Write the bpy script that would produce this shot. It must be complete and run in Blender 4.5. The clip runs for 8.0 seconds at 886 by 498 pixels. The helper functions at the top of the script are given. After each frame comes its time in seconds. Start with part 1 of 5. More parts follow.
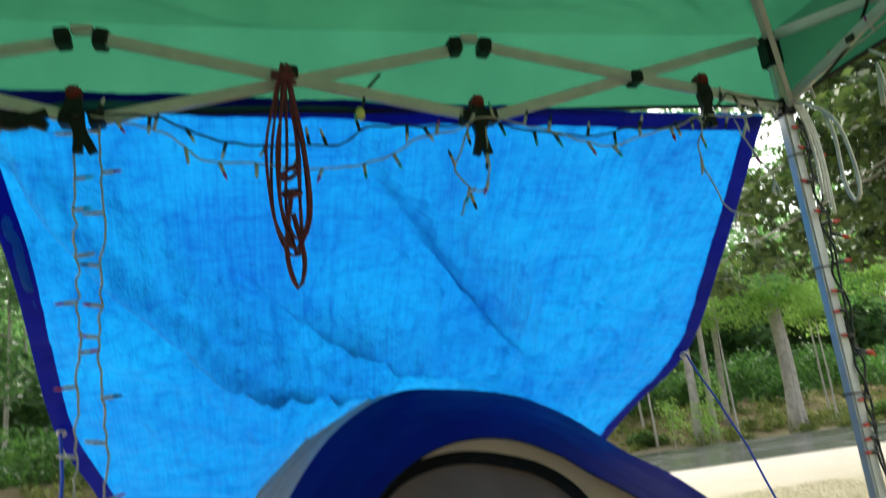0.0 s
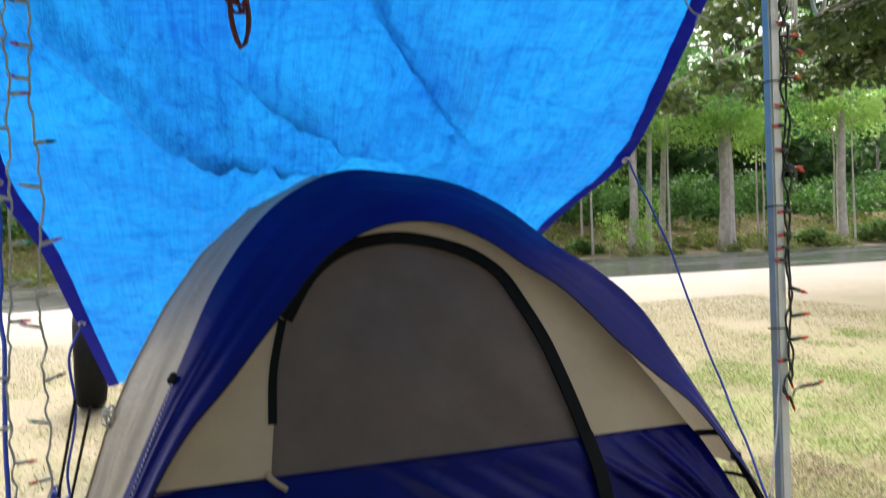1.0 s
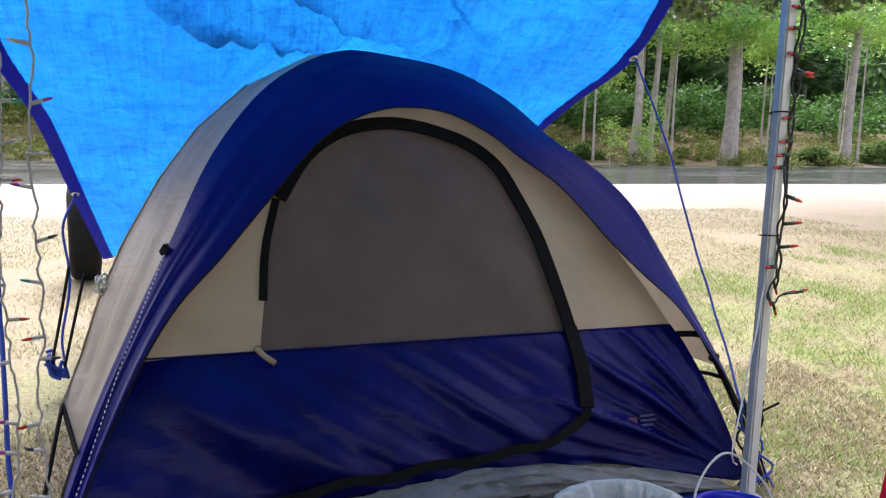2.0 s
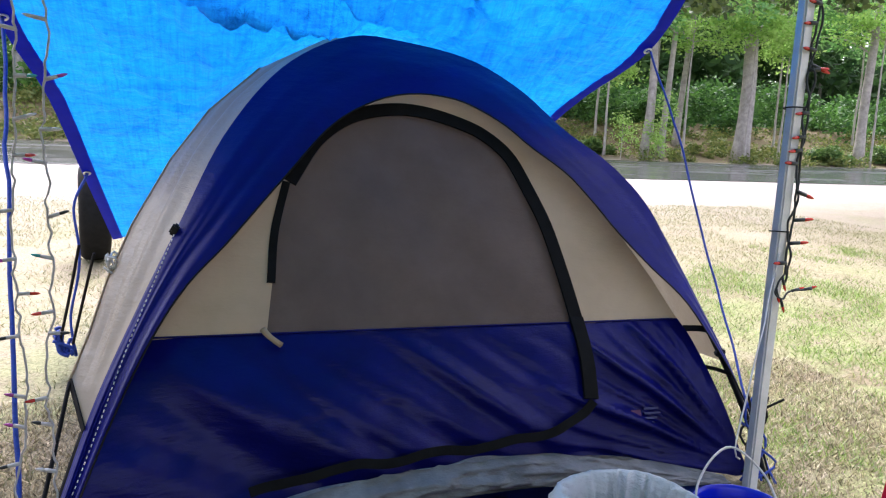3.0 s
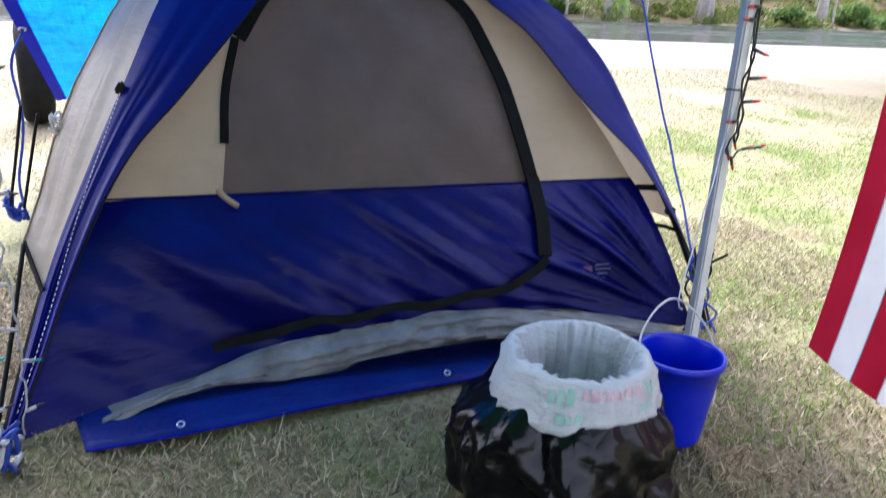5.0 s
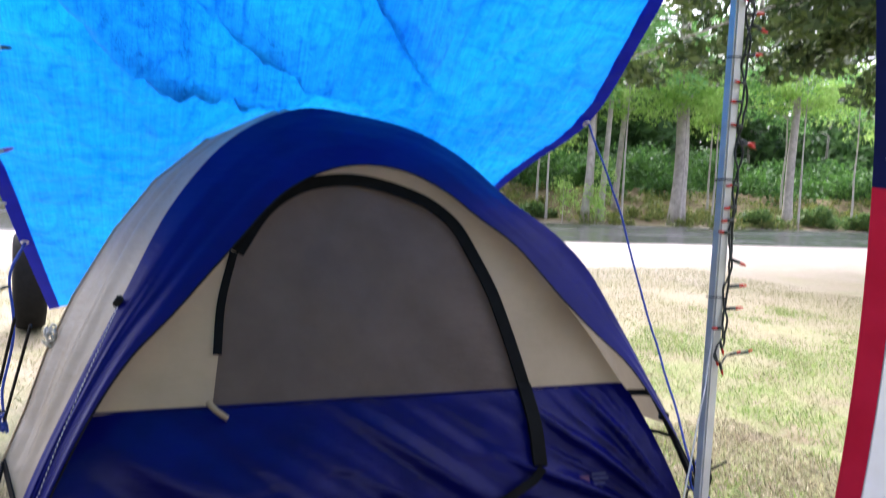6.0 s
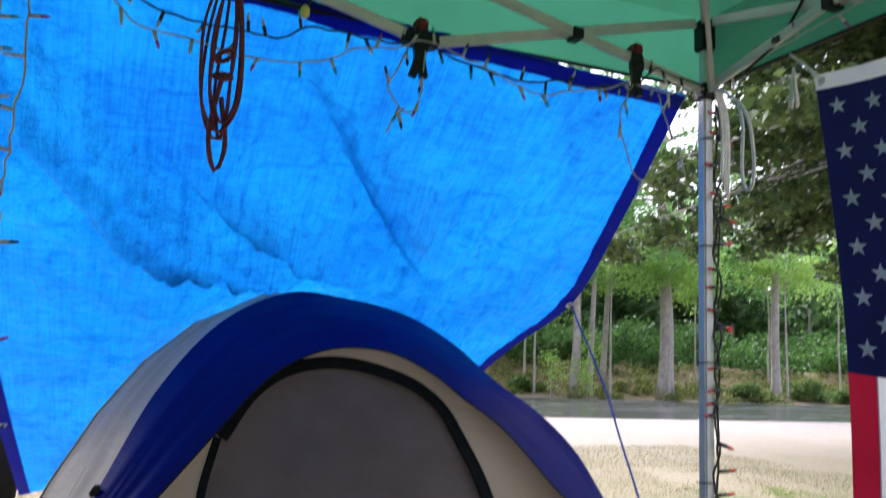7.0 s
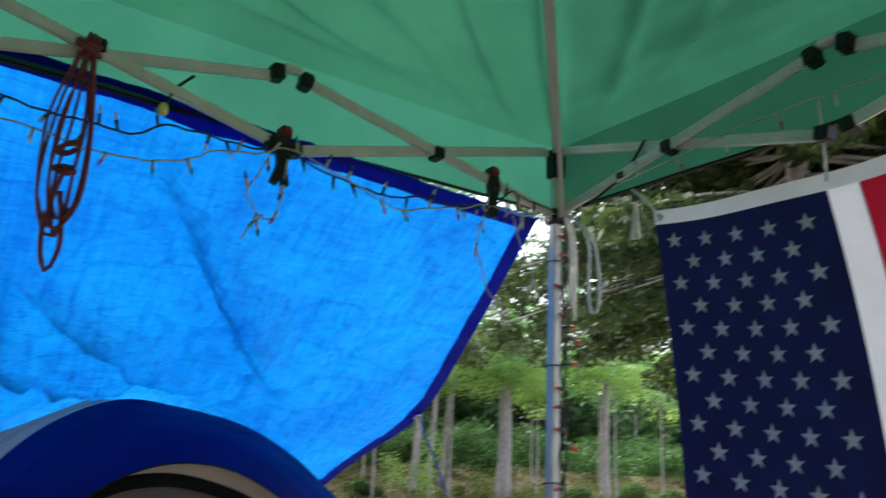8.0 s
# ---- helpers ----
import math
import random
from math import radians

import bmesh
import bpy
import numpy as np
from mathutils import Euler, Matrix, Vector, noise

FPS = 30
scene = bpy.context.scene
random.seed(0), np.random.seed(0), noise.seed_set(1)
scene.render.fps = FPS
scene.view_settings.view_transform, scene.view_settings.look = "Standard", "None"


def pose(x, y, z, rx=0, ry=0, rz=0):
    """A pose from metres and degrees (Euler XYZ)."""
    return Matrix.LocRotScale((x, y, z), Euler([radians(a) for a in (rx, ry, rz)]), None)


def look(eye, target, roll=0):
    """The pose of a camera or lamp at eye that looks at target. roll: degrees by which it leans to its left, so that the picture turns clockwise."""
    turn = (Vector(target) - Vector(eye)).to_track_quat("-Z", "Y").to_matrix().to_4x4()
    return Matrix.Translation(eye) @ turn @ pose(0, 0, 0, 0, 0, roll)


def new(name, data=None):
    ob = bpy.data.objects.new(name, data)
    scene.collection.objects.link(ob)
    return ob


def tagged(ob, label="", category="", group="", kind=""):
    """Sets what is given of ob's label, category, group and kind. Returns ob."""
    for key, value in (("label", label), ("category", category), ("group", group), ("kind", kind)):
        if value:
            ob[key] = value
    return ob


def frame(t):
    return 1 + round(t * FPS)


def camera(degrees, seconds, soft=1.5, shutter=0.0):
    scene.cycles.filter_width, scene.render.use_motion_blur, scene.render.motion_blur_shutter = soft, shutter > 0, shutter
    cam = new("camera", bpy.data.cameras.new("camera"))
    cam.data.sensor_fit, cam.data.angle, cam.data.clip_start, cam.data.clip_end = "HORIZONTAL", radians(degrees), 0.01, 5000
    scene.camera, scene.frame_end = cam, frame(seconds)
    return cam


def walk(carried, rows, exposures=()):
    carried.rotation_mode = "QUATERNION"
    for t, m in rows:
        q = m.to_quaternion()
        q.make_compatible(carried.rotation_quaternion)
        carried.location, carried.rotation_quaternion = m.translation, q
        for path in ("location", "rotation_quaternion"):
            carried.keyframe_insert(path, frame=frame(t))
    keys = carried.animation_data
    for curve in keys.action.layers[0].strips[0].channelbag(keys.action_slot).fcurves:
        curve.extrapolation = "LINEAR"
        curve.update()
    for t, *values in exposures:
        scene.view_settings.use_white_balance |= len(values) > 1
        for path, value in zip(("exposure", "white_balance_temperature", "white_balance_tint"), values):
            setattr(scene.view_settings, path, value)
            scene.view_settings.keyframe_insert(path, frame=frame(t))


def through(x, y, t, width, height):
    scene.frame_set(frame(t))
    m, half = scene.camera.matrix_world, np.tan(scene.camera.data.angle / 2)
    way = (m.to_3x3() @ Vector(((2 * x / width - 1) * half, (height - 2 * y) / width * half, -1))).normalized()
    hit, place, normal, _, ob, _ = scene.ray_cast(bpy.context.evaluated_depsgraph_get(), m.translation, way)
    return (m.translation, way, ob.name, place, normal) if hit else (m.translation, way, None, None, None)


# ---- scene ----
cam = camera(59.9, 8.0, soft=1.2, shutter=0.5)
PATH = [
    (0, (-1.572, -1.741, 1.143), (-1.041, 0.125, 1.629), -6.9),
    (0.5, (-1.556, -1.73, 1.12), (-0.979, 0.173, 1.332), -4.4),
    (1, (-1.552, -1.748, 1.098), (-0.929, 0.152, 1.059), -2.1),
    (1.5, (-1.548, -1.749, 1.076), (-0.901, 0.129, 0.841), -0.3),
    (1.7, (-1.547, -1.745, 1.073), (-0.907, 0.13, 0.802), 0.3),
    (2.8, (-1.544, -1.751, 1.06), (-0.943, 0.129, 0.734), 2.7),
    (3, (-1.548, -1.749, 1.059), (-0.945, 0.129, 0.733), 2.7),
    (3.5, (-1.541, -1.756, 1.058), (-0.902, 0.068, 0.545), 2.9),
    (4, (-1.533, -1.778, 0.997), (-0.91, -0.01, 0.3), 2.0),
    (4.2, (-1.519, -1.777, 1.002), (-0.905, -0.03, 0.246), 1.9),
    (5.3, (-1.551, -1.763, 1.059), (-0.833, 0.024, 0.52), 3.3),
    (5.5, (-1.554, -1.768, 1.062), (-0.827, 0.046, 0.635), 3.0),
    (6, (-1.566, -1.77, 1.08), (-0.829, 0.082, 0.922), 2.7),
    (6.5, (-1.571, -1.794, 1.096), (-0.842, 0.067, 1.162), 2.4),
    (7, (-1.583, -1.811, 1.11), (-0.839, 0.023, 1.4), 2.6),
    (7.5, (-1.579, -1.806, 1.135), (-0.751, -0.046, 1.601), 2.4),
    (8, (-1.598, -1.776, 1.16), (-0.541, -0.171, 1.714), 3.0),
]
walk(cam, [(t, look(eye, target, roll)) for t, eye, target, roll in PATH], [(0, 0.82, 6750, 1), (0.5, 0.8, 6750, 1), (1.0, 0.88, 6650, 11), (1.5, 0.93, 6450, 21), (3.0, 1.18, 6000, 21), (3.5, 1.26, 5850, 20), (4.2, 1.6, 5800, 20), (5.5, 1.4, 5800, 20), (6.0, 1.2, 5950, 21), (6.5, 1.0, 6100, 21), (7.5, 0.8, 5850, 20), (8.0, 0.76, 5950, 19)])


# ---- light ----
world = bpy.data.worlds.new("world")
scene.world = world
world.use_nodes = True
wn = world.node_tree.nodes
sky = wn.new("ShaderNodeTexSky")
sky.sky_type = "NISHITA"
sky.sun_disc = False
sky.sun_elevation = radians(48)
sky.sun_rotation = radians(0)
sky.air_density, sky.dust_density, sky.ozone_density = 1.0, 6.0, 0.6
wn["Background"].inputs["Strength"].default_value = 0.28
veil = wn.new("ShaderNodeHueSaturation")
veil.inputs["Saturation"].default_value = 0.35
world.node_tree.links.new(sky.outputs["Color"], veil.inputs["Color"])
world.node_tree.links.new(veil.outputs["Color"], wn["Background"].inputs["Color"])
sun_data = bpy.data.lights.new("sun", "SUN")
sun_data.energy, sun_data.angle, sun_data.color = 1.25, radians(16), (1.0, 0.97, 0.93)
sun = new("sun", sun_data)
sun.matrix_world = look((0.0, 13.4, 15), (0, 0, 0))


# ---- materials ----
def principled(name):
    m = bpy.data.materials.new(name)
    m.use_nodes = True
    nt = m.node_tree
    return m, nt, nt.nodes["Principled BSDF"], nt.nodes["Material Output"]


def tex(nt, scale, detail=4.0, rough=0.55, stretch=None, kind="ShaderNodeTexNoise"):
    co = nt.nodes.new("ShaderNodeTexCoord")
    n = nt.nodes.new(kind)
    n.inputs["Scale"].default_value = scale
    if kind == "ShaderNodeTexNoise":
        n.inputs["Detail"].default_value = detail
        n.inputs["Roughness"].default_value = rough
    src = co.outputs["Object"]
    if stretch:
        mp = nt.nodes.new("ShaderNodeMapping")
        mp.inputs["Scale"].default_value = stretch
        nt.links.new(src, mp.inputs["Vector"])
        src = mp.outputs["Vector"]
    nt.links.new(src, n.inputs["Vector"])
    return n.outputs["Fac"] if kind == "ShaderNodeTexNoise" else n.outputs[0]


def ramp(nt, fac, *stops):
    r = nt.nodes.new("ShaderNodeValToRGB")
    el = r.color_ramp.elements
    while len(el) < len(stops):
        el.new(0.5)
    for e, (p, c) in zip(el, stops):
        e.position, e.color = p, (*c, 1.0)
    nt.links.new(fac, r.inputs["Fac"])
    return r.outputs["Color"]


def bump(nt, height, strength, distance=0.01, normal=None):
    b = nt.nodes.new("ShaderNodeBump")
    b.inputs["Strength"].default_value = strength
    b.inputs["Distance"].default_value = distance
    nt.links.new(height, b.inputs["Height"])
    if normal is not None:
        nt.links.new(normal, b.inputs["Normal"])
    return b.outputs["Normal"]


def mixc(nt, fac, a, b, mode="MIX"):
    m = nt.nodes.new("ShaderNodeMix")
    m.data_type, m.blend_type = "RGBA", mode
    for sock, v in ((m.inputs[0], fac), (m.inputs[6], a), (m.inputs[7], b)):
        if hasattr(v, "is_output"):
            nt.links.new(v, sock)
        elif isinstance(v, tuple):
            sock.default_value = (*v, 1.0)
        else:
            sock.default_value = v
    return m.outputs[2]


def plain(name, lo, hi, rough=0.5, scale=20.0, metal=0.0, relief=0.15, spec=0.5, fine=220.0):
    """Two colours mixed by coarse and fine grain, with relief."""
    m, nt, p, out = principled(name)
    a = tex(nt, scale)
    b = tex(nt, fine, 2.0)
    c = ramp(nt, a, (0.3, lo), (0.7, hi))
    c = mixc(nt, 0.25, c, ramp(nt, b, (0.35, lo), (0.65, hi)))
    nt.links.new(c, p.inputs["Base Color"])
    p.inputs["Roughness"].default_value = rough
    p.inputs["Metallic"].default_value = metal
    p.inputs["Specular IOR Level"].default_value = spec
    if relief:
        nt.links.new(bump(nt, b, relief, 0.002, bump(nt, a, relief, 0.004)), p.inputs["Normal"])
    return m


def cloth(name, lo, hi, through=0.5, rough=0.5, scale=6.0, weave=300.0, thru=None, spec=0.4, crease=0.0):
    """A thin sheet that lets part of the light through."""
    m, nt, p, out = principled(name)
    a = tex(nt, scale, 5.0, 0.6)
    c = ramp(nt, a, (0.3, lo), (0.7, hi))
    nt.links.new(c, p.inputs["Base Color"])
    p.inputs["Roughness"].default_value = rough
    p.inputs["Specular IOR Level"].default_value = spec
    wv = tex(nt, weave, 1.0)
    nrm = bump(nt, wv, 0.12, 0.001)
    if crease:
        cr = tex(nt, 9.0, 6.0, 0.65, (1.0, 1.0, 3.0))
        nrm = bump(nt, cr, crease, 0.02, nrm)
    nt.links.new(nrm, p.inputs["Normal"])
    t = nt.nodes.new("ShaderNodeBsdfTranslucent")
    nt.links.new(mixc(nt, 1.0, c, thru, "MULTIPLY") if thru else c, t.inputs["Color"])
    nt.links.new(nrm, t.inputs["Normal"])
    mx = nt.nodes.new("ShaderNodeMixShader")
    mx.inputs["Fac"].default_value = through
    nt.links.new(p.outputs[0], mx.inputs[1])
    nt.links.new(t.outputs[0], mx.inputs[2])
    nt.links.new(mx.outputs[0], out.inputs["Surface"])
    return m


def tarp_material():
    """Woven polythene sheet: fine ribs both ways, blotches, creases with painted shade."""
    m, nt, p, out = principled("blue_polythene")
    a = tex(nt, 1.6, 5.0, 0.6)
    ribs = tex(nt, 9.0, 3.0, 0.6, (13.0, 0.3, 0.3))
    ribs2 = tex(nt, 9.0, 3.0, 0.6, (0.5, 7.0, 7.0))
    c = ramp(nt, a, (0.3, (0.003, 0.080, 0.39)), (0.68, (0.006, 0.225, 0.56)))
    c = mixc(nt, 0.17, c, ramp(nt, ribs, (0.35, (0.002, 0.07, 0.33)), (0.6, (0.011, 0.29, 0.61))))
    c = mixc(nt, 0.12, c, ramp(nt, ribs2, (0.35, (0.002, 0.07, 0.33)), (0.6, (0.011, 0.29, 0.61))))
    # Dark crease lines: stress marks of the film plus fold shade put into its colour.
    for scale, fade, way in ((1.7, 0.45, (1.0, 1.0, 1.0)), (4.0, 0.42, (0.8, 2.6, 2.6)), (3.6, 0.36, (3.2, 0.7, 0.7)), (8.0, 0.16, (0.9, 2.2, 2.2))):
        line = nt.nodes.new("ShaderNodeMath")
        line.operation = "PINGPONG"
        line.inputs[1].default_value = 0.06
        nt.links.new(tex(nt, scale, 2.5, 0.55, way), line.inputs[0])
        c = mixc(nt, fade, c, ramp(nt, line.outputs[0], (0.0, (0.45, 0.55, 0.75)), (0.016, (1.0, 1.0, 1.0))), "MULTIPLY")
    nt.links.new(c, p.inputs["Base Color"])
    p.inputs["Roughness"].default_value = 0.5
    p.inputs["Specular IOR Level"].default_value = 0.2
    cr = tex(nt, 7.0, 6.0, 0.62, (1.0, 1.6, 1.6))
    nrm = bump(nt, ribs, 0.35, 0.004, bump(nt, cr, 1.0, 0.04))
    nt.links.new(nrm, p.inputs["Normal"])
    t = nt.nodes.new("ShaderNodeBsdfTranslucent")
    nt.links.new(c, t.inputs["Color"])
    nt.links.new(nrm, t.inputs["Normal"])
    mx = nt.nodes.new("ShaderNodeMixShader")
    mx.inputs["Fac"].default_value = 0.50
    nt.links.new(p.outputs[0], mx.inputs[1])
    nt.links.new(t.outputs[0], mx.inputs[2])
    nt.links.new(mx.outputs[0], out.inputs["Surface"])
    return m


def bag_film():
    """Thin glossy black film with sharp small crumples."""
    m, nt, p, out = principled("black_bin_liner")
    p.inputs["Base Color"].default_value = (0.003, 0.003, 0.004, 1)
    p.inputs["Specular IOR Level"].default_value = 0.3
    nt.links.new(ramp(nt, tex(nt, 8.0), (0.3, (0.14, 0.14, 0.14)), (0.7, (0.26, 0.26, 0.26))), p.inputs["Roughness"])
    v = nt.nodes.new("ShaderNodeTexVoronoi")
    v.feature = "DISTANCE_TO_EDGE"
    v.inputs["Scale"].default_value = 16.0
    co = nt.nodes.new("ShaderNodeTexCoord")
    nt.links.new(co.outputs["Object"], v.inputs["Vector"])
    nt.links.new(bump(nt, tex(nt, 24.0, 3.0, 0.5), 0.15, 0.010, bump(nt, v.outputs["Distance"], 0.22, 0.02)), p.inputs["Normal"])
    return m


def leaf_material(name, lo, hi, through=0.35):
    m, nt, p, out = principled(name)
    g = nt.nodes.new("ShaderNodeNewGeometry")
    c = ramp(nt, g.outputs["Random Per Island"], (0.0, lo), (1.0, hi))
    nt.links.new(c, p.inputs["Base Color"])
    p.inputs["Roughness"].default_value = 0.55
    t = nt.nodes.new("ShaderNodeBsdfTranslucent")
    nt.links.new(c, t.inputs["Color"])
    mx = nt.nodes.new("ShaderNodeMixShader")
    mx.inputs["Fac"].default_value = through
    nt.links.new(p.outputs[0], mx.inputs[1])
    nt.links.new(t.outputs[0], mx.inputs[2])
    nt.links.new(mx.outputs[0], out.inputs["Surface"])
    return m


def ground_material():
    m, nt, p, out = principled("lawn")
    co = nt.nodes.new("ShaderNodeTexCoord")
    sep = nt.nodes.new("ShaderNodeSeparateXYZ")
    nt.links.new(co.outputs["Object"], sep.inputs[0])

    def span(sock, a, b):
        r = nt.nodes.new("ShaderNodeMapRange")
        r.interpolation_type = "SMOOTHSTEP"
        r.inputs["From Min"].default_value, r.inputs["From Max"].default_value = a, b
        nt.links.new(sock, r.inputs["Value"])
        return r.outputs["Result"]

    patch, fine, mid = tex(nt, 1.1, 6.0, 0.65), tex(nt, 60.0, 4.0, 0.7), tex(nt, 7.0, 5.0, 0.6)
    dirt = ramp(nt, fine, (0.3, (0.07, 0.054, 0.032)), (0.7, (0.34, 0.27, 0.165)))
    dry = ramp(nt, fine, (0.3, (0.15, 0.125, 0.075)), (0.7, (0.40, 0.335, 0.235)))
    green = ramp(nt, fine, (0.3, (0.085, 0.125, 0.025)), (0.7, (0.30, 0.345, 0.12)))
    wood = ramp(nt, fine, (0.3, (0.06, 0.055, 0.024)), (0.7, (0.25, 0.18, 0.09)))
    lush = ramp(nt, tex(nt, 2.0, 7.0, 0.72), (0.44, (0.0, 0.0, 0.0)), (0.60, (1.0, 1.0, 1.0)))
    far = span(sep.outputs["Y"], 0.2, 3.5)
    c = mixc(nt, far, mixc(nt, mixc(nt, 0.4, lush, (0.0, 0.0, 0.0)), mixc(nt, 0.45, dirt, dry), green), mixc(nt, mixc(nt, 0.7, lush, (0.0, 0.0, 0.0)), dry, green))
    side = span(sep.outputs["X"], 0.0, 0.5)
    strip = nt.nodes.new("ShaderNodeMath")
    strip.operation = "SUBTRACT"
    strip.inputs[0].default_value = 1.0
    nt.links.new(span(sep.outputs["Y"], 1.6, 4.6), strip.inputs[1])
    tufts = ramp(nt, tex(nt, 2.6, 6.0, 0.7), (0.36, (0.0, 0.0, 0.0)), (0.56, (0.6, 0.6, 0.6)))
    c = mixc(nt, mixc(nt, 1.0, mixc(nt, 1.0, side, strip.outputs[0], "MULTIPLY"), tufts, "MULTIPLY"), c, green)
    scuffed = ramp(nt, tex(nt, 1.7, 5.0, 0.7), (0.55, (0.0, 0.0, 0.0)), (0.62, (0.9, 0.9, 0.9)))
    c = mixc(nt, mixc(nt, 1.0, mixc(nt, 1.0, side, strip.outputs[0], "MULTIPLY"), scuffed, "MULTIPLY"), c, dirt)
    bare = ramp(nt, patch, (0.48, (0.0, 0.0, 0.0)), (0.56, (1.0, 1.0, 1.0)))
    near = nt.nodes.new("ShaderNodeMath")
    near.operation = "SUBTRACT"
    near.inputs[0].default_value = 1.0
    nt.links.new(span(sep.outputs["Y"], 0.0, 1.6), near.inputs[1])
    under = nt.nodes.new("ShaderNodeMath")
    under.operation = "MULTIPLY"
    under.inputs[1].default_value = -1.0
    nt.links.new(sep.outputs["X"], under.inputs[0])
    shade_side = span(under.outputs[0], -0.6, 0.1)
    c = mixc(nt, mixc(nt, 1.0, mixc(nt, 1.0, near.outputs[0], shade_side, "MULTIPLY"), bare, "MULTIPLY"), c, dirt)
    stones = ramp(nt, fine, (0.3, (0.27, 0.24, 0.21)), (0.7, (0.45, 0.405, 0.36)))
    worn = nt.nodes.new("ShaderNodeMath")
    worn.operation = "MULTIPLY_ADD"
    worn.inputs[1].default_value = 6.0
    nt.links.new(patch, worn.inputs[0])
    nt.links.new(sep.outputs["Y"], worn.inputs[2])
    c = mixc(nt, span(worn.outputs[0], 7.0, 15.5), c, stones)
    c = mixc(nt, span(sep.outputs["Y"], 22.0, 23.5), c, wood)
    nt.links.new(c, p.inputs["Base Color"])
    p.inputs["Roughness"].default_value = 0.85
    p.inputs["Specular IOR Level"].default_value = 0.25
    nt.links.new(bump(nt, fine, 0.7, 0.014, bump(nt, mid, 0.35, 0.03)), p.inputs["Normal"])
    return m


def wet_road_material():
    m, nt, p, out = principled("wet_asphalt")
    a, b = tex(nt, 0.6, 5.0, 0.6, (0.3, 1.2, 1.0)), tex(nt, 90.0, 2.0)
    nt.links.new(ramp(nt, a, (0.3, (0.035, 0.037, 0.04)), (0.7, (0.075, 0.075, 0.075))), p.inputs["Base Color"])
    nt.links.new(ramp(nt, a, (0.35, (0.16, 0.16, 0.16)), (0.7, (0.34, 0.34, 0.34))), p.inputs["Roughness"])
    nt.links.new(bump(nt, b, 0.15, 0.004), p.inputs["Normal"])
    return m


def gravel_material():
    m, nt, p, out = principled("pale_gravel")
    v = tex(nt, 26.0, kind="ShaderNodeTexVoronoi")
    a = tex(nt, 2.0, 6.0, 0.7)
    c = ramp(nt, a, (0.3, (0.27, 0.24, 0.21)), (0.7, (0.45, 0.405, 0.36)))
    c = mixc(nt, 0.35, c, ramp(nt, v, (0.0, (0.75, 0.70, 0.64)), (0.6, (0.28, 0.24, 0.20))))
    nt.links.new(c, p.inputs["Base Color"])
    p.inputs["Roughness"].default_value = 0.8
    nt.links.new(bump(nt, v, 0.6, 0.02), p.inputs["Normal"])
    return m


M_TARP = tarp_material()
M_HEM = cloth("tarp_hem", (0.002, 0.008, 0.30), (0.004, 0.014, 0.40), 0.25, 0.6, 12.0, spec=0.15)
M_ROOF = cloth("green_polyester", (0.021, 0.110, 0.058), (0.032, 0.150, 0.080), 0.38, 0.6, 3.0)
# Brighter copy of the roof cloth: outside light on the valance put into colour.
M_ROOF_LIT = cloth("green_polyester_lit", (0.026, 0.135, 0.078), (0.038, 0.175, 0.102), 0.55, 0.6, 3.0)
M_BLOCKER = plain("grey_green_blocker", (0.045, 0.06, 0.05), (0.075, 0.095, 0.08), 0.85, 4.0, spec=0.2)
M_TRIM = plain("black_binding", (0.005, 0.005, 0.006), (0.012, 0.012, 0.013), 0.75, spec=0.2)
M_STEEL = plain("painted_steel", (0.50, 0.50, 0.51), (0.66, 0.66, 0.67), 0.38, 14.0, 0.15, 0.08)
M_BRACKET = plain("black_plastic", (0.006, 0.006, 0.006), (0.014, 0.014, 0.015), 0.5, spec=0.3)
M_FLY = cloth("royal_blue_nylon", (0.0025, 0.0035, 0.105), (0.004, 0.005, 0.155), 0.04, 0.36, 5.0, 420.0, spec=0.18, crease=0.22)
M_TAN = cloth("tan_polyester", (0.48, 0.37, 0.24), (0.59, 0.46, 0.31), 0.42, 0.5, 5.0, 420.0, crease=0.2)
# Tan again, darkened and greyed to carry the tarpaulin's shade on the fly side.
M_TAN_SHADED = cloth("shaded_tan_polyester", (0.34, 0.275, 0.19), (0.43, 0.35, 0.25), 0.30, 0.36, 5.0, 420.0, spec=0.5, crease=0.35)
M_NAVY = cloth("navy_nylon", (0.0025, 0.003, 0.072), (0.004, 0.005, 0.115), 0.02, 0.31, 5.0, 420.0, spec=0.16, crease=0.25)
M_SCREEN = cloth("grey_door_fabric", (0.115, 0.083, 0.066), (0.165, 0.120, 0.096), 0.40, 0.55, 4.0, 500.0, crease=0.35)
M_ZIP = plain("zip_tape", (0.004, 0.004, 0.004), (0.009, 0.009, 0.009), 0.8, spec=0.12)
M_FLOOR = cloth("grey_floor_sheet", (0.11, 0.115, 0.125), (0.25, 0.255, 0.265), 0.05, 0.4, 9.0, crease=0.6)
M_SHEET = cloth("ground_sheet_blue", (0.003, 0.012, 0.14), (0.006, 0.026, 0.22), 0.05, 0.5, 5.0, spec=0.18, crease=0.6)
M_BAG = bag_film()
M_LINER = cloth("white_carrier_film", (0.78, 0.81, 0.86), (0.88, 0.90, 0.94), 0.30, 0.28, 8.0, crease=1.0)
M_PRINT_G = plain("green_print", (0.22, 0.50, 0.42), (0.50, 0.68, 0.64), 0.5, 40.0)
M_PRINT_R = plain("red_print", (0.66, 0.34, 0.42), (0.80, 0.62, 0.68), 0.5, 40.0)
M_BUCKET = plain("blue_plastic", (0.004, 0.015, 0.50), (0.006, 0.022, 0.60), 0.3, 5.0, 0.0, 0.05)
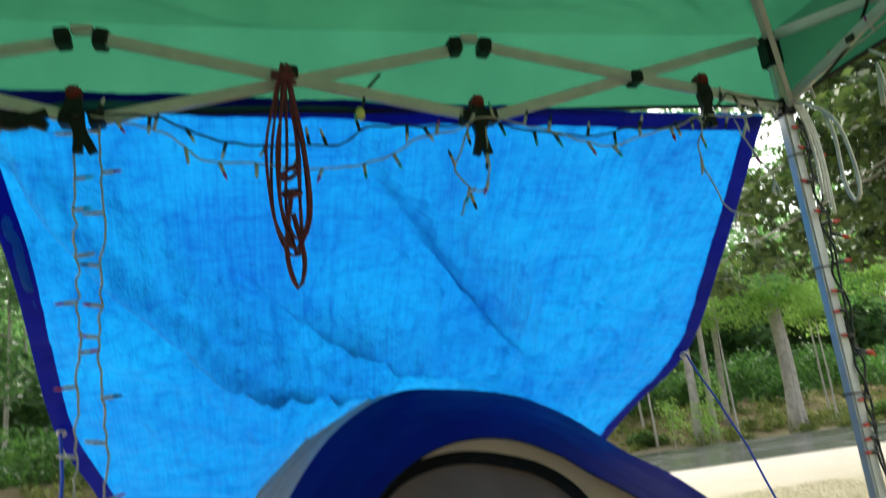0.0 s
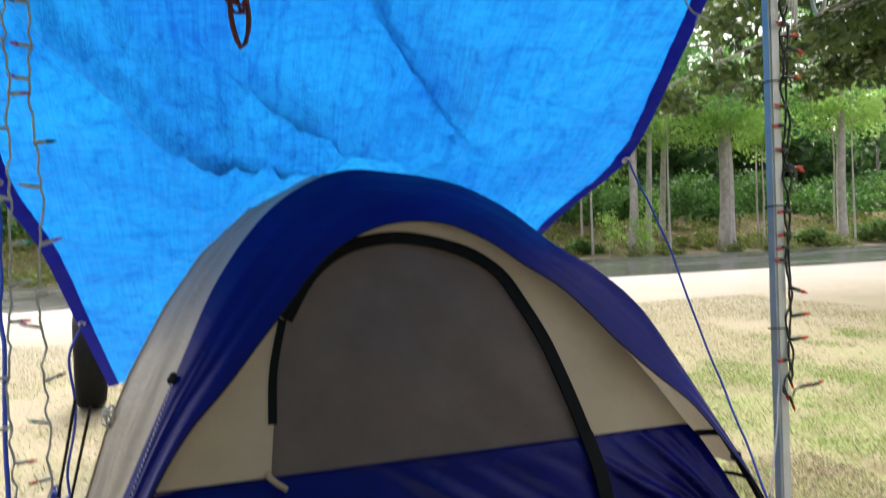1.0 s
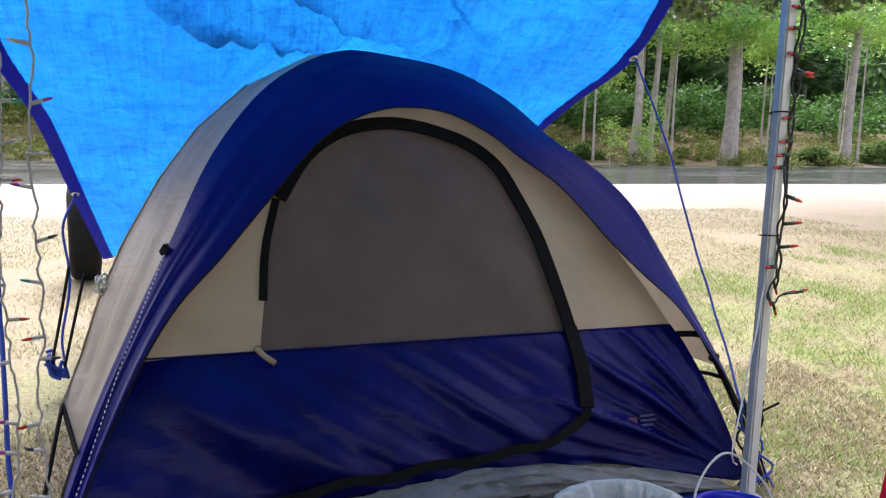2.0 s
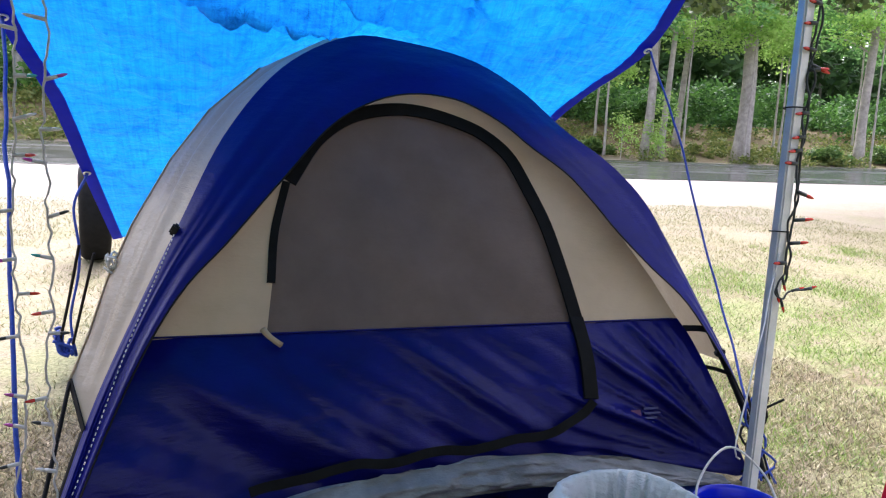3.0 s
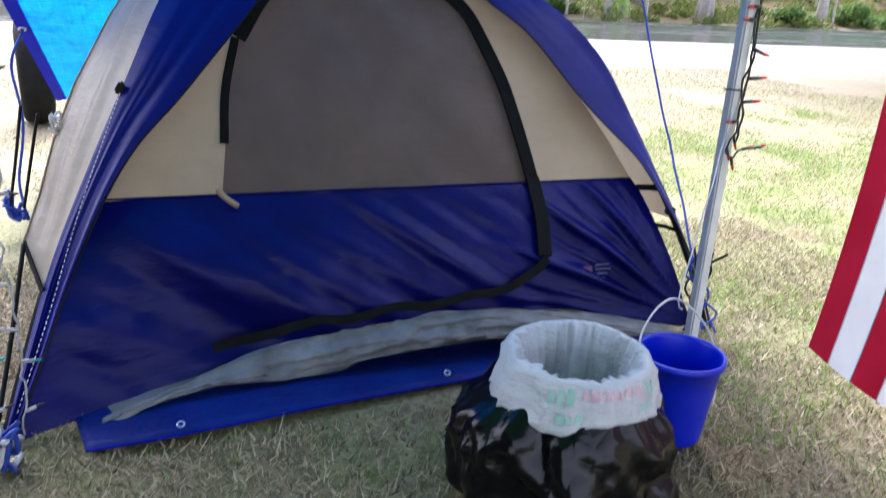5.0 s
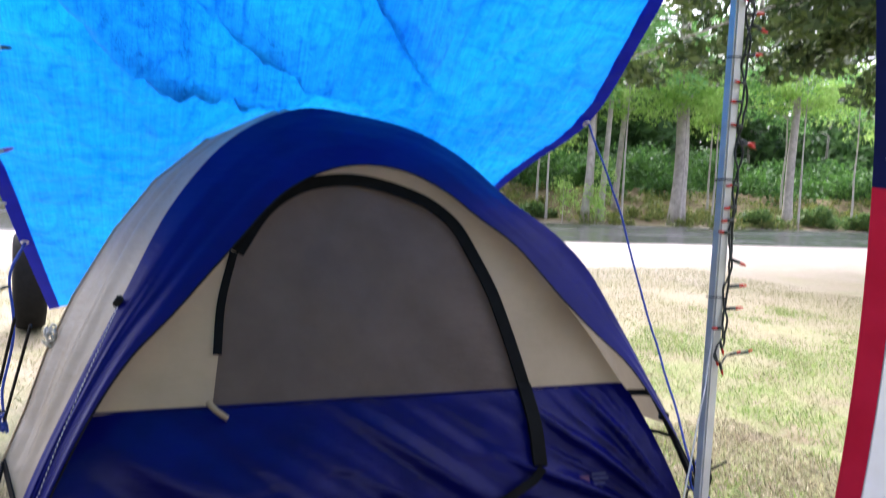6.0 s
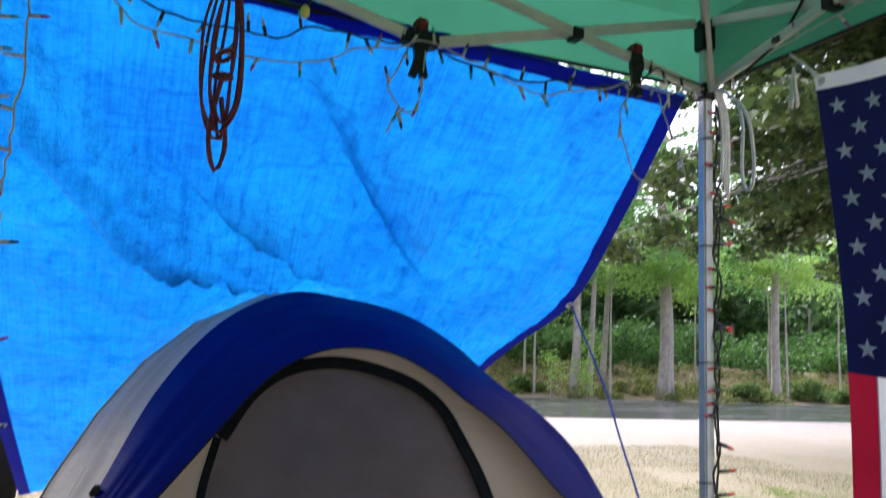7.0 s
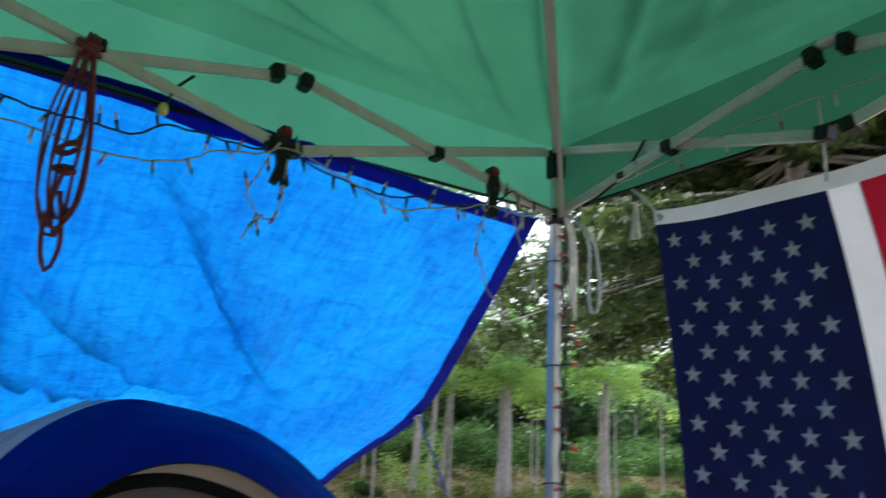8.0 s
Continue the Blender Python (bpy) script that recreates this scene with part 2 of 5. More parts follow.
M_ROPE = plain("maroon_rope", (0.09, 0.012, 0.024), (0.22, 0.045, 0.065), 0.8, 60.0, 0.0, 0.5)
M_BLUEROPE = plain("blue_rope", (0.01, 0.03, 0.22), (0.02, 0.07, 0.42), 0.7, 80.0, 0.0, 0.4)
M_WHITECORD = plain("white_cord", (0.50, 0.49, 0.47), (0.72, 0.71, 0.69), 0.7, 60.0)
M_WHITEWIRE = plain("grey_white_wire", (0.34, 0.33, 0.34), (0.52, 0.51, 0.52), 0.5, 60.0)
M_DARKWIRE = plain("dark_wire", (0.006, 0.010, 0.012), (0.012, 0.020, 0.022), 0.5, 60.0)
M_BULBRED = plain("red_glass", (0.35, 0.010, 0.006), (0.60, 0.03, 0.015), 0.2)
M_BULBCLEAR = plain("clear_glass", (0.45, 0.42, 0.42), (0.65, 0.62, 0.60), 0.15)
M_BULBPINK = plain("purple_glass", (0.25, 0.03, 0.22), (0.45, 0.06, 0.36), 0.2)
M_BULBTEAL = plain("teal_glass", (0.02, 0.22, 0.24), (0.05, 0.38, 0.36), 0.2)
M_YELLOW = plain("yellow_glass", (0.55, 0.52, 0.10), (0.75, 0.72, 0.25), 0.25)
M_REDPAD = plain("red_rubber", (0.09, 0.006, 0.006), (0.16, 0.012, 0.010), 0.7)
M_FNAVY = cloth("flag_navy", (0.005, 0.005, 0.055), (0.008, 0.009, 0.085), 0.18, 0.75, 8.0, 350.0)
M_FRED = cloth("flag_red", (0.42, 0.006, 0.028), (0.52, 0.012, 0.045), 0.35, 0.7, 8.0, 350.0)
M_FWHITE = cloth("flag_white", (0.72, 0.72, 0.78), (0.82, 0.82, 0.88), 0.55, 0.7, 8.0, 350.0)
M_STAR = cloth("flag_star", (0.62, 0.63, 0.70), (0.72, 0.73, 0.80), 0.3, 0.7, 8.0, 350.0)
M_HEADER = cloth("flag_header", (0.60, 0.60, 0.64), (0.70, 0.70, 0.74), 0.3, 0.7, 8.0, 350.0)
M_BADGE = plain("faded_red_print", (0.06, 0.010, 0.06), (0.10, 0.02, 0.08), 0.6)
M_BADGEBAR = plain("faded_pale_print", (0.025, 0.03, 0.12), (0.05, 0.055, 0.16), 0.6)
M_TYRE = plain("tyre_rubber", (0.006, 0.006, 0.006), (0.013, 0.013, 0.013), 0.8, 30.0, spec=0.15)
M_METAL = plain("zinc", (0.55, 0.55, 0.55), (0.70, 0.70, 0.70), 0.3, 30.0, 0.9)
M_BARK = plain("grey_bark", (0.28, 0.25, 0.23), (0.60, 0.55, 0.51), 0.85, 5.0, 0.0, 0.8, 0.2, 28.0)
M_LEAF_LIGHT = leaf_material("light_leaves", (0.28, 0.50, 0.09), (0.56, 0.76, 0.24), 0.6)
M_LEAF_MID = leaf_material("mid_leaves", (0.10, 0.28, 0.07), (0.33, 0.58, 0.19), 0.55)
M_LEAF_DARK = leaf_material("dark_needles", (0.028, 0.085, 0.025), (0.13, 0.25, 0.075), 0.4)
M_FIR = leaf_material("fir_needles", (0.018, 0.048, 0.012), (0.11, 0.16, 0.04), 0.35)
M_UNDER = leaf_material("undergrowth_leaves", (0.025, 0.09, 0.018), (0.14, 0.30, 0.06), 0.4)
M_SHRUB = leaf_material("shrub_leaves", (0.06, 0.15, 0.035), (0.22, 0.33, 0.09), 0.4)
M_BROWNWEED = leaf_material("dry_weeds", (0.07, 0.13, 0.025), (0.30, 0.31, 0.08), 0.35)
M_GRASS = leaf_material("grass_blades", (0.09, 0.12, 0.03), (0.45, 0.40, 0.22), 0.3)
M_STALK = leaf_material("pale_stalks", (0.34, 0.28, 0.17), (0.66, 0.57, 0.40), 0.2)
M_GREEN = leaf_material("green_blades", (0.09, 0.18, 0.025), (0.30, 0.42, 0.09), 0.4)
M_STRAW = leaf_material("straw", (0.06, 0.045, 0.022), (0.62, 0.53, 0.35), 0.25)
M_LAWN, M_ROAD, M_GRAVEL = ground_material(), wet_road_material(), gravel_material()


# ---- building helpers ----
def mesh(name, verts, faces, material, smooth=True):
    me = bpy.data.meshes.new(name)
    me.from_pydata([tuple(v) for v in verts], [], [tuple(f) for f in faces])
    if smooth:
        me.polygons.foreach_set("use_smooth", [True] * len(me.polygons))
    me.materials.append(material)
    me.update()
    return me


def obj(name, me, parent=None, label=""):
    ob = new(name, me)
    if parent is not None:
        ob.parent = parent
    return tagged(ob, label) if label else ob


def sheet(name, grid, material, parent=None, label="", thick=0.0):
    """A surface from rows of points; with thick it gets a second skin and edges."""
    g = np.array(grid, float)
    r, c = g.shape[:2]
    idx = np.arange(r * c).reshape(r, c)
    quads = np.stack([idx[:-1, :-1], idx[:-1, 1:], idx[1:, 1:], idx[1:, :-1]], -1).reshape(-1, 4)
    ob = obj(name, mesh(name, g.reshape(-1, 3), quads.tolist(), material), parent, label)
    if thick:
        s = ob.modifiers.new("thickness", "SOLIDIFY")
        s.thickness, s.offset = thick, 0.0
    return ob


def spline(points, n):
    """A smooth curve through the points, n samples at even lengths."""
    p = np.array(points, float)
    q = np.vstack([2 * p[0] - p[1], p, 2 * p[-1] - p[-2]])
    out = []
    for i in range(1, len(q) - 2):
        t = np.linspace(0, 1, 16, endpoint=i == len(q) - 3)[:, None]
        a, b, c, d = q[i - 1 : i + 3]
        out.append(0.5 * (2 * b + (c - a) * t + (2 * a - 5 * b + 4 * c - d) * t**2 + (3 * b - a - 3 * c + d) * t**3))
    f = np.vstack(out)
    s = np.r_[0, np.cumsum(np.linalg.norm(np.diff(f, axis=0), axis=1))]
    at = np.linspace(0, s[-1], n)
    return np.stack([np.interp(at, s, f[:, k]) for k in range(3)], 1)


def sweep_data(path, radius, sides=6, flat=None, normal=None):
    """Vertices and faces of a tube along a path; flat: (width, thickness) of a strap that lies square to normal."""
    p = np.array(path, float)
    tan = np.gradient(p, axis=0)
    tan /= np.linalg.norm(tan, axis=1, keepdims=True) + 1e-12
    up = np.array(normal if normal is not None else (0.31, 0.17, 0.93), float)
    rad = np.broadcast_to(np.asarray(radius, float), (len(p),))
    verts = []
    for k, (q, t) in enumerate(zip(p, tan)):
        a = np.cross(t, up)
        if np.linalg.norm(a) < 1e-3:
            a = np.cross(t, (1.0, 0.2, 0.0))
        a /= np.linalg.norm(a)
        b = np.cross(a, t)
        if flat:
            w, h = flat[0] / 2, flat[1] / 2
            verts += [q + a * w + b * h, q - a * w + b * h, q - a * w - b * h, q + a * w - b * h]
        else:
            for j in range(sides):
                u = 2 * math.pi * j / sides
                verts.append(q + rad[k] * (math.cos(u) * a + math.sin(u) * b))
    n = 4 if flat else sides
    faces = [(k * n + j, k * n + (j + 1) % n, (k + 1) * n + (j + 1) % n, (k + 1) * n + j) for k in range(len(p) - 1) for j in range(n)]
    faces += [tuple(range(n))[::-1], tuple(range((len(p) - 1) * n, len(p) * n))]
    return verts, faces


def tube(name, path, radius, material, parent=None, label="", sides=6, flat=None, normal=None):
    v, f = sweep_data(path, radius, sides, flat, normal)
    return obj(name, mesh(name, v, f, material, smooth=not flat), parent, label)


def box_data(size, bevel=0.003):
    bm = bmesh.new()
    bmesh.ops.create_cube(bm, size=1.0)
    bmesh.ops.scale(bm, vec=size, verts=bm.verts)
    if bevel:
        bmesh.ops.bevel(bm, geom=bm.edges[:], offset=bevel, segments=2, affect="EDGES")
    return bm


def part(name, bm, material, parent=None, label="", at=None, smooth=False):
    me = bpy.data.meshes.new(name)
    bm.to_mesh(me)
    bm.free()
    if smooth:
        me.polygons.foreach_set("use_smooth", [True] * len(me.polygons))
    me.materials.append(material)
    ob = obj(name, me, parent, label)
    if at is not None:
        ob.matrix_local = at
    return ob


def bar_between(name, a, b, size, material, parent, label="", bevel=0.003):
    """A square-cut bar from a to b, its wide side upright."""
    a, b = Vector(a), Vector(b)
    d = b - a
    m = Matrix.Translation((a + b) / 2) @ d.to_track_quat("Y", "Z").to_matrix().to_4x4()
    return part(name, box_data((size[0], d.length, size[1]), bevel), material, parent, label, m)


def ring(name, at, normal, radius, tubing, material, parent, label=""):
    n = Vector(normal).normalized()
    q = n.to_track_quat("Z", "Y")
    pts = [Vector(at) + q @ Vector((radius * math.cos(u), radius * math.sin(u), 0)) for u in np.linspace(0, 2 * math.pi, 17)]
    return tube(name, pts, tubing, material, parent, label, 6)


def thing(name, label, category, group="", at=(0, 0, 0)):
    ob = tagged(new(name), label, category, group)
    ob.empty_display_size = 0.1
    ob.location = at
    return ob


def lathe(name, profile, material, parent, label="", sides=40, wobble=None, at=(0, 0, 0)):
    """A turned form: profile rows of radius and height."""
    verts, faces = [], []
    for k, (r, z) in enumerate(profile):
        for j in range(sides):
            u = 2 * math.pi * j / sides
            rr, zz = wobble(u, k, r, z) if wobble else (r, z)
            verts.append((at[0] + rr * math.cos(u), at[1] + rr * math.sin(u), at[2] + zz))
    for k in range(len(profile) - 1):
        for j in range(sides):
            faces.append((k * sides + j, k * sides + (j + 1) % sides, (k + 1) * sides + (j + 1) % sides, (k + 1) * sides + j))
    return obj(name, mesh(name, verts, faces, material), parent, label)


def wave(x, y, z, s=1.0, seed=0.0):
    return noise.noise(Vector((x * s + seed, y * s - seed, z * s + 3.1 * seed)))


# ---- ground, road, wood edge ----
def bank(x, y):
    """Height of the land: flat lawn, then a low bank that climbs into the wood."""
    t = min(max((y - 22.4) / 9.0, 0.0), 1.0)
    far = min(max((y - 40.0) / 160.0, 0.0), 1.0)
    return 1.5 * t * t * (3 - 2 * t) + 14.0 * far


def axis(lo, hi, near, step):
    a = list(np.arange(-near, near + step, step))
    s, v = step, near
    while v < hi:
        s *= 1.35
        v += s
        a.append(v)
    s, v = step, -near
    while v > lo:
        s *= 1.35
        v -= s
        a.insert(0, v)
    return a


def build_ground():
    xs, ys = axis(-900, 900, 8, 0.25), axis(-900, 900, 8, 0.25)
    ys = sorted(set(ys) | set(np.arange(9.0, 36.0, 0.6)))
    grid = [[(x, y, bank(x, y) + (0.012 * wave(x, y, 0, 1.7) + 0.006 * wave(x, y, 0, 7.0) - 0.006 if y < 12 else 0.0) + (0.25 * wave(x, y, 1, 0.35) if y > 23 else 0.0)) for x in xs] for y in ys]
    ground = sheet("ground", grid, M_LAWN)
    tagged(ground, "trampled lawn of dry and green grass with bare dirt", "ground", kind="structure")
    wob = lambda x, s, a: a * wave(x, s, 0, 0.12)
    verge = sheet("verge", [[(x, y0 + wob(x, y0, 0.5) * e, 0.02 if e < 1 else -0.03) for x in np.linspace(-90, 130, 120)] for y0, e in ((11.6, 1.6), (12.3, 0.5), (13.2, 0.0))], M_GRAVEL)
    tagged(verge, "pale gravel verge along the wet road", "verge", kind="structure")
    road = sheet("road", [[(x, y, 0.03 + 0.05 * math.sin((y - 13.0) / 9.0 * math.pi)) for x in np.linspace(-90, 130, 60)] for y in np.linspace(13.0, 22.0, 12)], M_ROAD)
    tagged(road, "wet dark asphalt road at the edge of a wood", "road", kind="structure")


def cloud(name, centres, sizes, count, leaf, material, parent=None, squash=0.7, label="", seed=1, droop=0.0):
    """Many single leaves strewn through soft clumps."""
    rng = np.random.default_rng(seed)
    c, s = np.array(centres, float), np.array(sizes, float)
    pick = rng.integers(0, len(c), count)
    d = rng.normal(size=(count, 3))
    d /= np.linalg.norm(d, axis=1, keepdims=True)
    d *= (rng.random((count, 1)) ** 0.45) * s[pick][:, None]
    d[:, 2] *= squash
    p = c[pick] + d
    if droop:
        p[:, 2] -= droop * (np.hypot(d[:, 0], d[:, 1]) ** 1.5)
    a = rng.normal(size=(count, 3))
    a[:, 2] *= 0.6
    a /= np.linalg.norm(a, axis=1, keepdims=True)
    b = np.cross(a, rng.normal(size=(count, 3)))
    b /= np.linalg.norm(b, axis=1, keepdims=True)
    k = leaf * (0.5 + rng.random((count, 1)))
    v = np.stack([p - a * k, p + b * k * 0.45, p + a * k, p - b * k * 0.45], 1).reshape(-1, 3)
    f = np.arange(4 * count).reshape(-1, 4)
    me = bpy.data.meshes.new(name)
    me.vertices.add(len(v))
    me.vertices.foreach_set("co", v.ravel())
    me.loops.add(4 * count)
    me.loops.foreach_set("vertex_index", f.ravel())
    me.polygons.add(count)
    me.polygons.foreach_set("loop_start", f[:, 0])
    me.update(calc_edges=True)
    me.materials.append(material)
    return obj(name, me, parent, label)


def tree(x, y, girth, height, first, leaves, material, label, lean=0.0, spread=1.0, seed=1, leaf=0.11):
    """A tapered trunk with limbs and a crown of single leaves in clumps."""
    rng = random.Random(seed)
    base = bank(x, y) - 0.1
    t = thing("tree", label, "tree", "trees of the wood", (x, y, base))
    bend = [(rng.uniform(-0.12, 0.12) * min(1.0, height / 16) ** 2 + lean * k * height / 6, rng.uniform(-0.12, 0.12) * min(1.0, height / 16) ** 2, height * k / 6) for k in range(7)]
    bend[0] = (0, 0, 0)
    path = spline(bend, 22)
    rad = [girth / 2 * (1.0 - 0.8 * k / 21) * (1.35 if k == 0 else 1.1 if k == 1 else 1.0) for k in range(22)]
    tube("trunk", path, rad, M_BARK, t, sides=10)
    centres, sizes = [], []
    verts, faces = [], []
    n = int(10 + height)
    for i in range(n):
        h = first + (height - first) * (i + rng.random() * 0.7) / n
        k = min(int(h / height * 21), 20)
        p = Vector(path[k])
        u = rng.uniform(0, 2 * math.pi)
        reach = spread * (0.9 + 2.4 * (1 - (h - first) / (height - first + 0.1))) * rng.uniform(0.55, 1.1)
        q = p + Vector((math.cos(u) * reach, math.sin(u) * reach, rng.uniform(-0.25, 0.45) * reach))
        mid = (p + q) / 2 + Vector((0, 0, 0.12 * reach))
        v, f = sweep_data(spline([p, mid, q], 7), np.linspace(0.05, 0.012, 7) * (girth / 0.4), 5)
        faces += [tuple(a + len(verts) for a in g) for g in f]
        verts += v
        for s in (0.45, 0.75, 1.0):
            centres.append(p.lerp(q, s) + Vector((rng.uniform(-0.2, 0.2), rng.uniform(-0.2, 0.2), rng.uniform(-0.1, 0.2))))
            sizes.append(rng.uniform(0.35, 0.8) * (0.6 + 0.4 * reach))
    tagged(obj("limb", mesh("limb", verts, faces, M_BARK), t), kind="stuff")
    cloud("crown", centres, sizes, leaves, leaf, material, t, 0.55, seed=seed)
    return t


def build_wood():
    near = "tall forest tree with pale grey bare trunk beside the road"
    tree(18.4, 23.4, 0.62, 17, 5.0, 5200, M_LEAF_MID, near, -0.01, 1.0, 11)
    tree(14.0, 23.2, 0.32, 15, 5.5, 3600, M_LEAF_MID, near, 0.03, 0.9, 12)
    tree(14.9, 23.5, 0.26, 14, 5.0, 3000, M_LEAF_MID, near, 0.05, 0.9, 13)
    tree(24.4, 23.6, 0.42, 16, 5.0, 4400, M_LEAF_MID, near, 0.01, 1.0, 14)
    tree(17.2, 26.0, 0.28, 15, 4.5, 3600, M_LEAF_MID, near, 0.02, 0.9, 15)
    rng = random.Random(4)
    for i in range(44):
        y = rng.uniform(30, 50)
        ang = rng.uniform(-0.42, 1.15)
        x = -1.5 + (y + 1.7) * math.tan(ang)
        if x > 75:
            continue
        tree(x, y, rng.uniform(0.16, 0.36), rng.uniform(12, 20), rng.uniform(4.0, 7.0), 3400, M_LEAF_DARK if rng.random() < 0.55 else M_LEAF_MID, "slender woodland tree standing among dense undergrowth", rng.uniform(-0.02, 0.02), rng.uniform(0.8, 1.3), 100 + i, 0.15)
    for i, (x, y, h, f, sp, n) in enumerate(((18.2, 22.9, 6.6, 0.68, 0.75, 5200), (24.4, 23.0, 7.6, 0.66, 0.8, 5600), (15.6, 23.1, 6.2, 0.7, 0.6, 3000), (20.2, 23.4, 5.6, 0.7, 0.55, 2600), (12.6, 23.6, 5.2, 0.6, 0.7, 3600), (28.6, 24.0, 7.4, 0.62, 0.9, 5200), (21.8, 25.6, 8.6, 0.62, 1.0, 6000), (9.4, 24.5, 5.6, 0.6, 0.9, 5000), (32.0, 25.0, 7.6, 0.62, 1.0, 6000), (37.0, 26.0, 8.0, 0.6, 1.0, 6000), (16.4, 26.5, 9.4, 0.62, 1.0, 6000), (26.8, 26.4, 9.0, 0.62, 1.0, 6000), (13.6, 26.2, 8.2, 0.62, 0.9, 6000))):
        tree(x, y, 0.11, h, h * f, n, M_LEAF_LIGHT if i < 6 else M_LEAF_MID, "young broadleaf tree with light green leaves", 0.0, sp, 300 + i, 0.075)
    # saplings with thin sprays at the verge
    for i, (x, y, h) in enumerate(((14.55, 23.0, 2.4), (12.9, 22.9, 1.7), (14.3, 22.9, 1.2))):
        tree(x, y, 0.035, h, h * 0.35, 420, M_LEAF_LIGHT, "thin sapling with sparse yellow-green leaves", 0.0, 0.16, 340 + i, 0.06)
    # undergrowth and the thick of the wood
    r2 = np.random.default_rng(8)
    xs = r2.uniform(-25, 75, 420)
    ys = r2.uniform(28.0, 36, 420)
    c = [(x, y, bank(x, y) + r2.uniform(0.1, 1.7)) for x, y in zip(xs, ys)]
    tagged(cloud("undergrowth", c, r2.uniform(0.6, 1.5, 420), 110000, 0.12, M_UNDER, seed=5), "dense green undergrowth beneath the trees", "undergrowth", kind="stuff")
    xs, ys = r2.uniform(-40, 90, 420), r2.uniform(38, 58, 420)
    c = [(x, y, bank(x, y) + 9.0 * r2.random() ** 1.3) for x, y in zip(xs, ys)]
    tagged(cloud("far_wood", c, r2.uniform(1.6, 3.4, 420), 150000, 0.42, M_LEAF_DARK, seed=6), "dark thick of the wood behind the trunks", "wood", kind="stuff")
    xs, ys = r2.uniform(-25, 70, 900), 22.6 + r2.random(900) ** 1.3 * 6.5
    c = [(x, y, bank(x, y) + r2.uniform(0.0, 0.15)) for x, y in zip(xs, ys)]
    tagged(cloud("bank_weeds", c, r2.uniform(0.25, 0.7, 900), 120000, 0.07, M_BROWNWEED, seed=7), "low weeds and dry litter on the roadside bank", "weeds", kind="stuff")
    for i, (x, y, s) in enumerate(((22.6, 23.3, 0.8), (26.3, 23.6, 1.0), (28.4, 23.2, 0.8), (31.5, 23.6, 1.1), (12.4, 24.0, 0.6), (-9.5, 33.0, 1.5), (-12.5, 34.0, 1.7), (-6.5, 35.0, 1.4))):
        b = thing("bush", "leafy green bush on the roadside bank", "bush", "bushes on the bank", (x, y, bank(x, y)))
        cloud("foliage", [(0.9 * s * math.cos(k * 2.1) * (0.5 + 0.5 * (k % 2)), 0.4 * s * math.sin(k * 2.1), s * (0.2 + 0.22 * (k % 3))) for k in range(9)], [s * (0.35 + 0.08 * (k % 4)) for k in range(9)], 2600, 0.08, M_SHRUB, b, 0.8, seed=40 + i)
    # a big fir whose boughs hang down beyond the shelter
    f = thing("fir_tree", "old fir with dark drooping boughs", "tree", "", (10.4, 5.3, 0))
    tube("trunk", spline([(0, 0, 0), (0.05, 0, 5), (0, 0.05, 12)], 20), np.linspace(0.32, 0.08, 20), M_BARK, f, sides=10)
    rng = random.Random(9)
    v0, f0, cs, sz = [], [], [], []
    for i in range(170):
        h = rng.uniform(4.9, 11.0)
        u = rng.uniform(0, 2 * math.pi)
        reach = (8.2 - 0.46 * h) * rng.uniform(0.65, 1.1)
        p, q = Vector((0, 0, h)), Vector((math.cos(u) * reach, math.sin(u) * reach, h - 0.32 * reach))
        v, g = sweep_data(spline([p, (p + q) / 2 + Vector((0, 0, 0.15)), q], 6), np.linspace(0.05, 0.012, 6), 5)
        f0 += [tuple(a + len(v0) for a in e) for e in g]
        v0 += v
        for s in np.linspace(0.35, 1.0, 6):
            cs.append(p.lerp(q, s) + Vector((0, 0, -0.12)))
            sz.append(0.42)
    tagged(obj("bough", mesh("bough", v0, f0, M_BARK), f), kind="stuff")
    cloud("needles", cs, sz, 190000, 0.085, M_FIR, f, 0.75, seed=77, droop=0.5)


build_ground()
build_wood()


# ---- canopy shelter ----
CELL, SPAN = 0.94, 2.82
LOW, PIVOT, HIGH, MOUNT = 1.945, 2.045, 2.14, 2.19
PEAK = (-SPAN / 2, -SPAN / 2, 2.95)


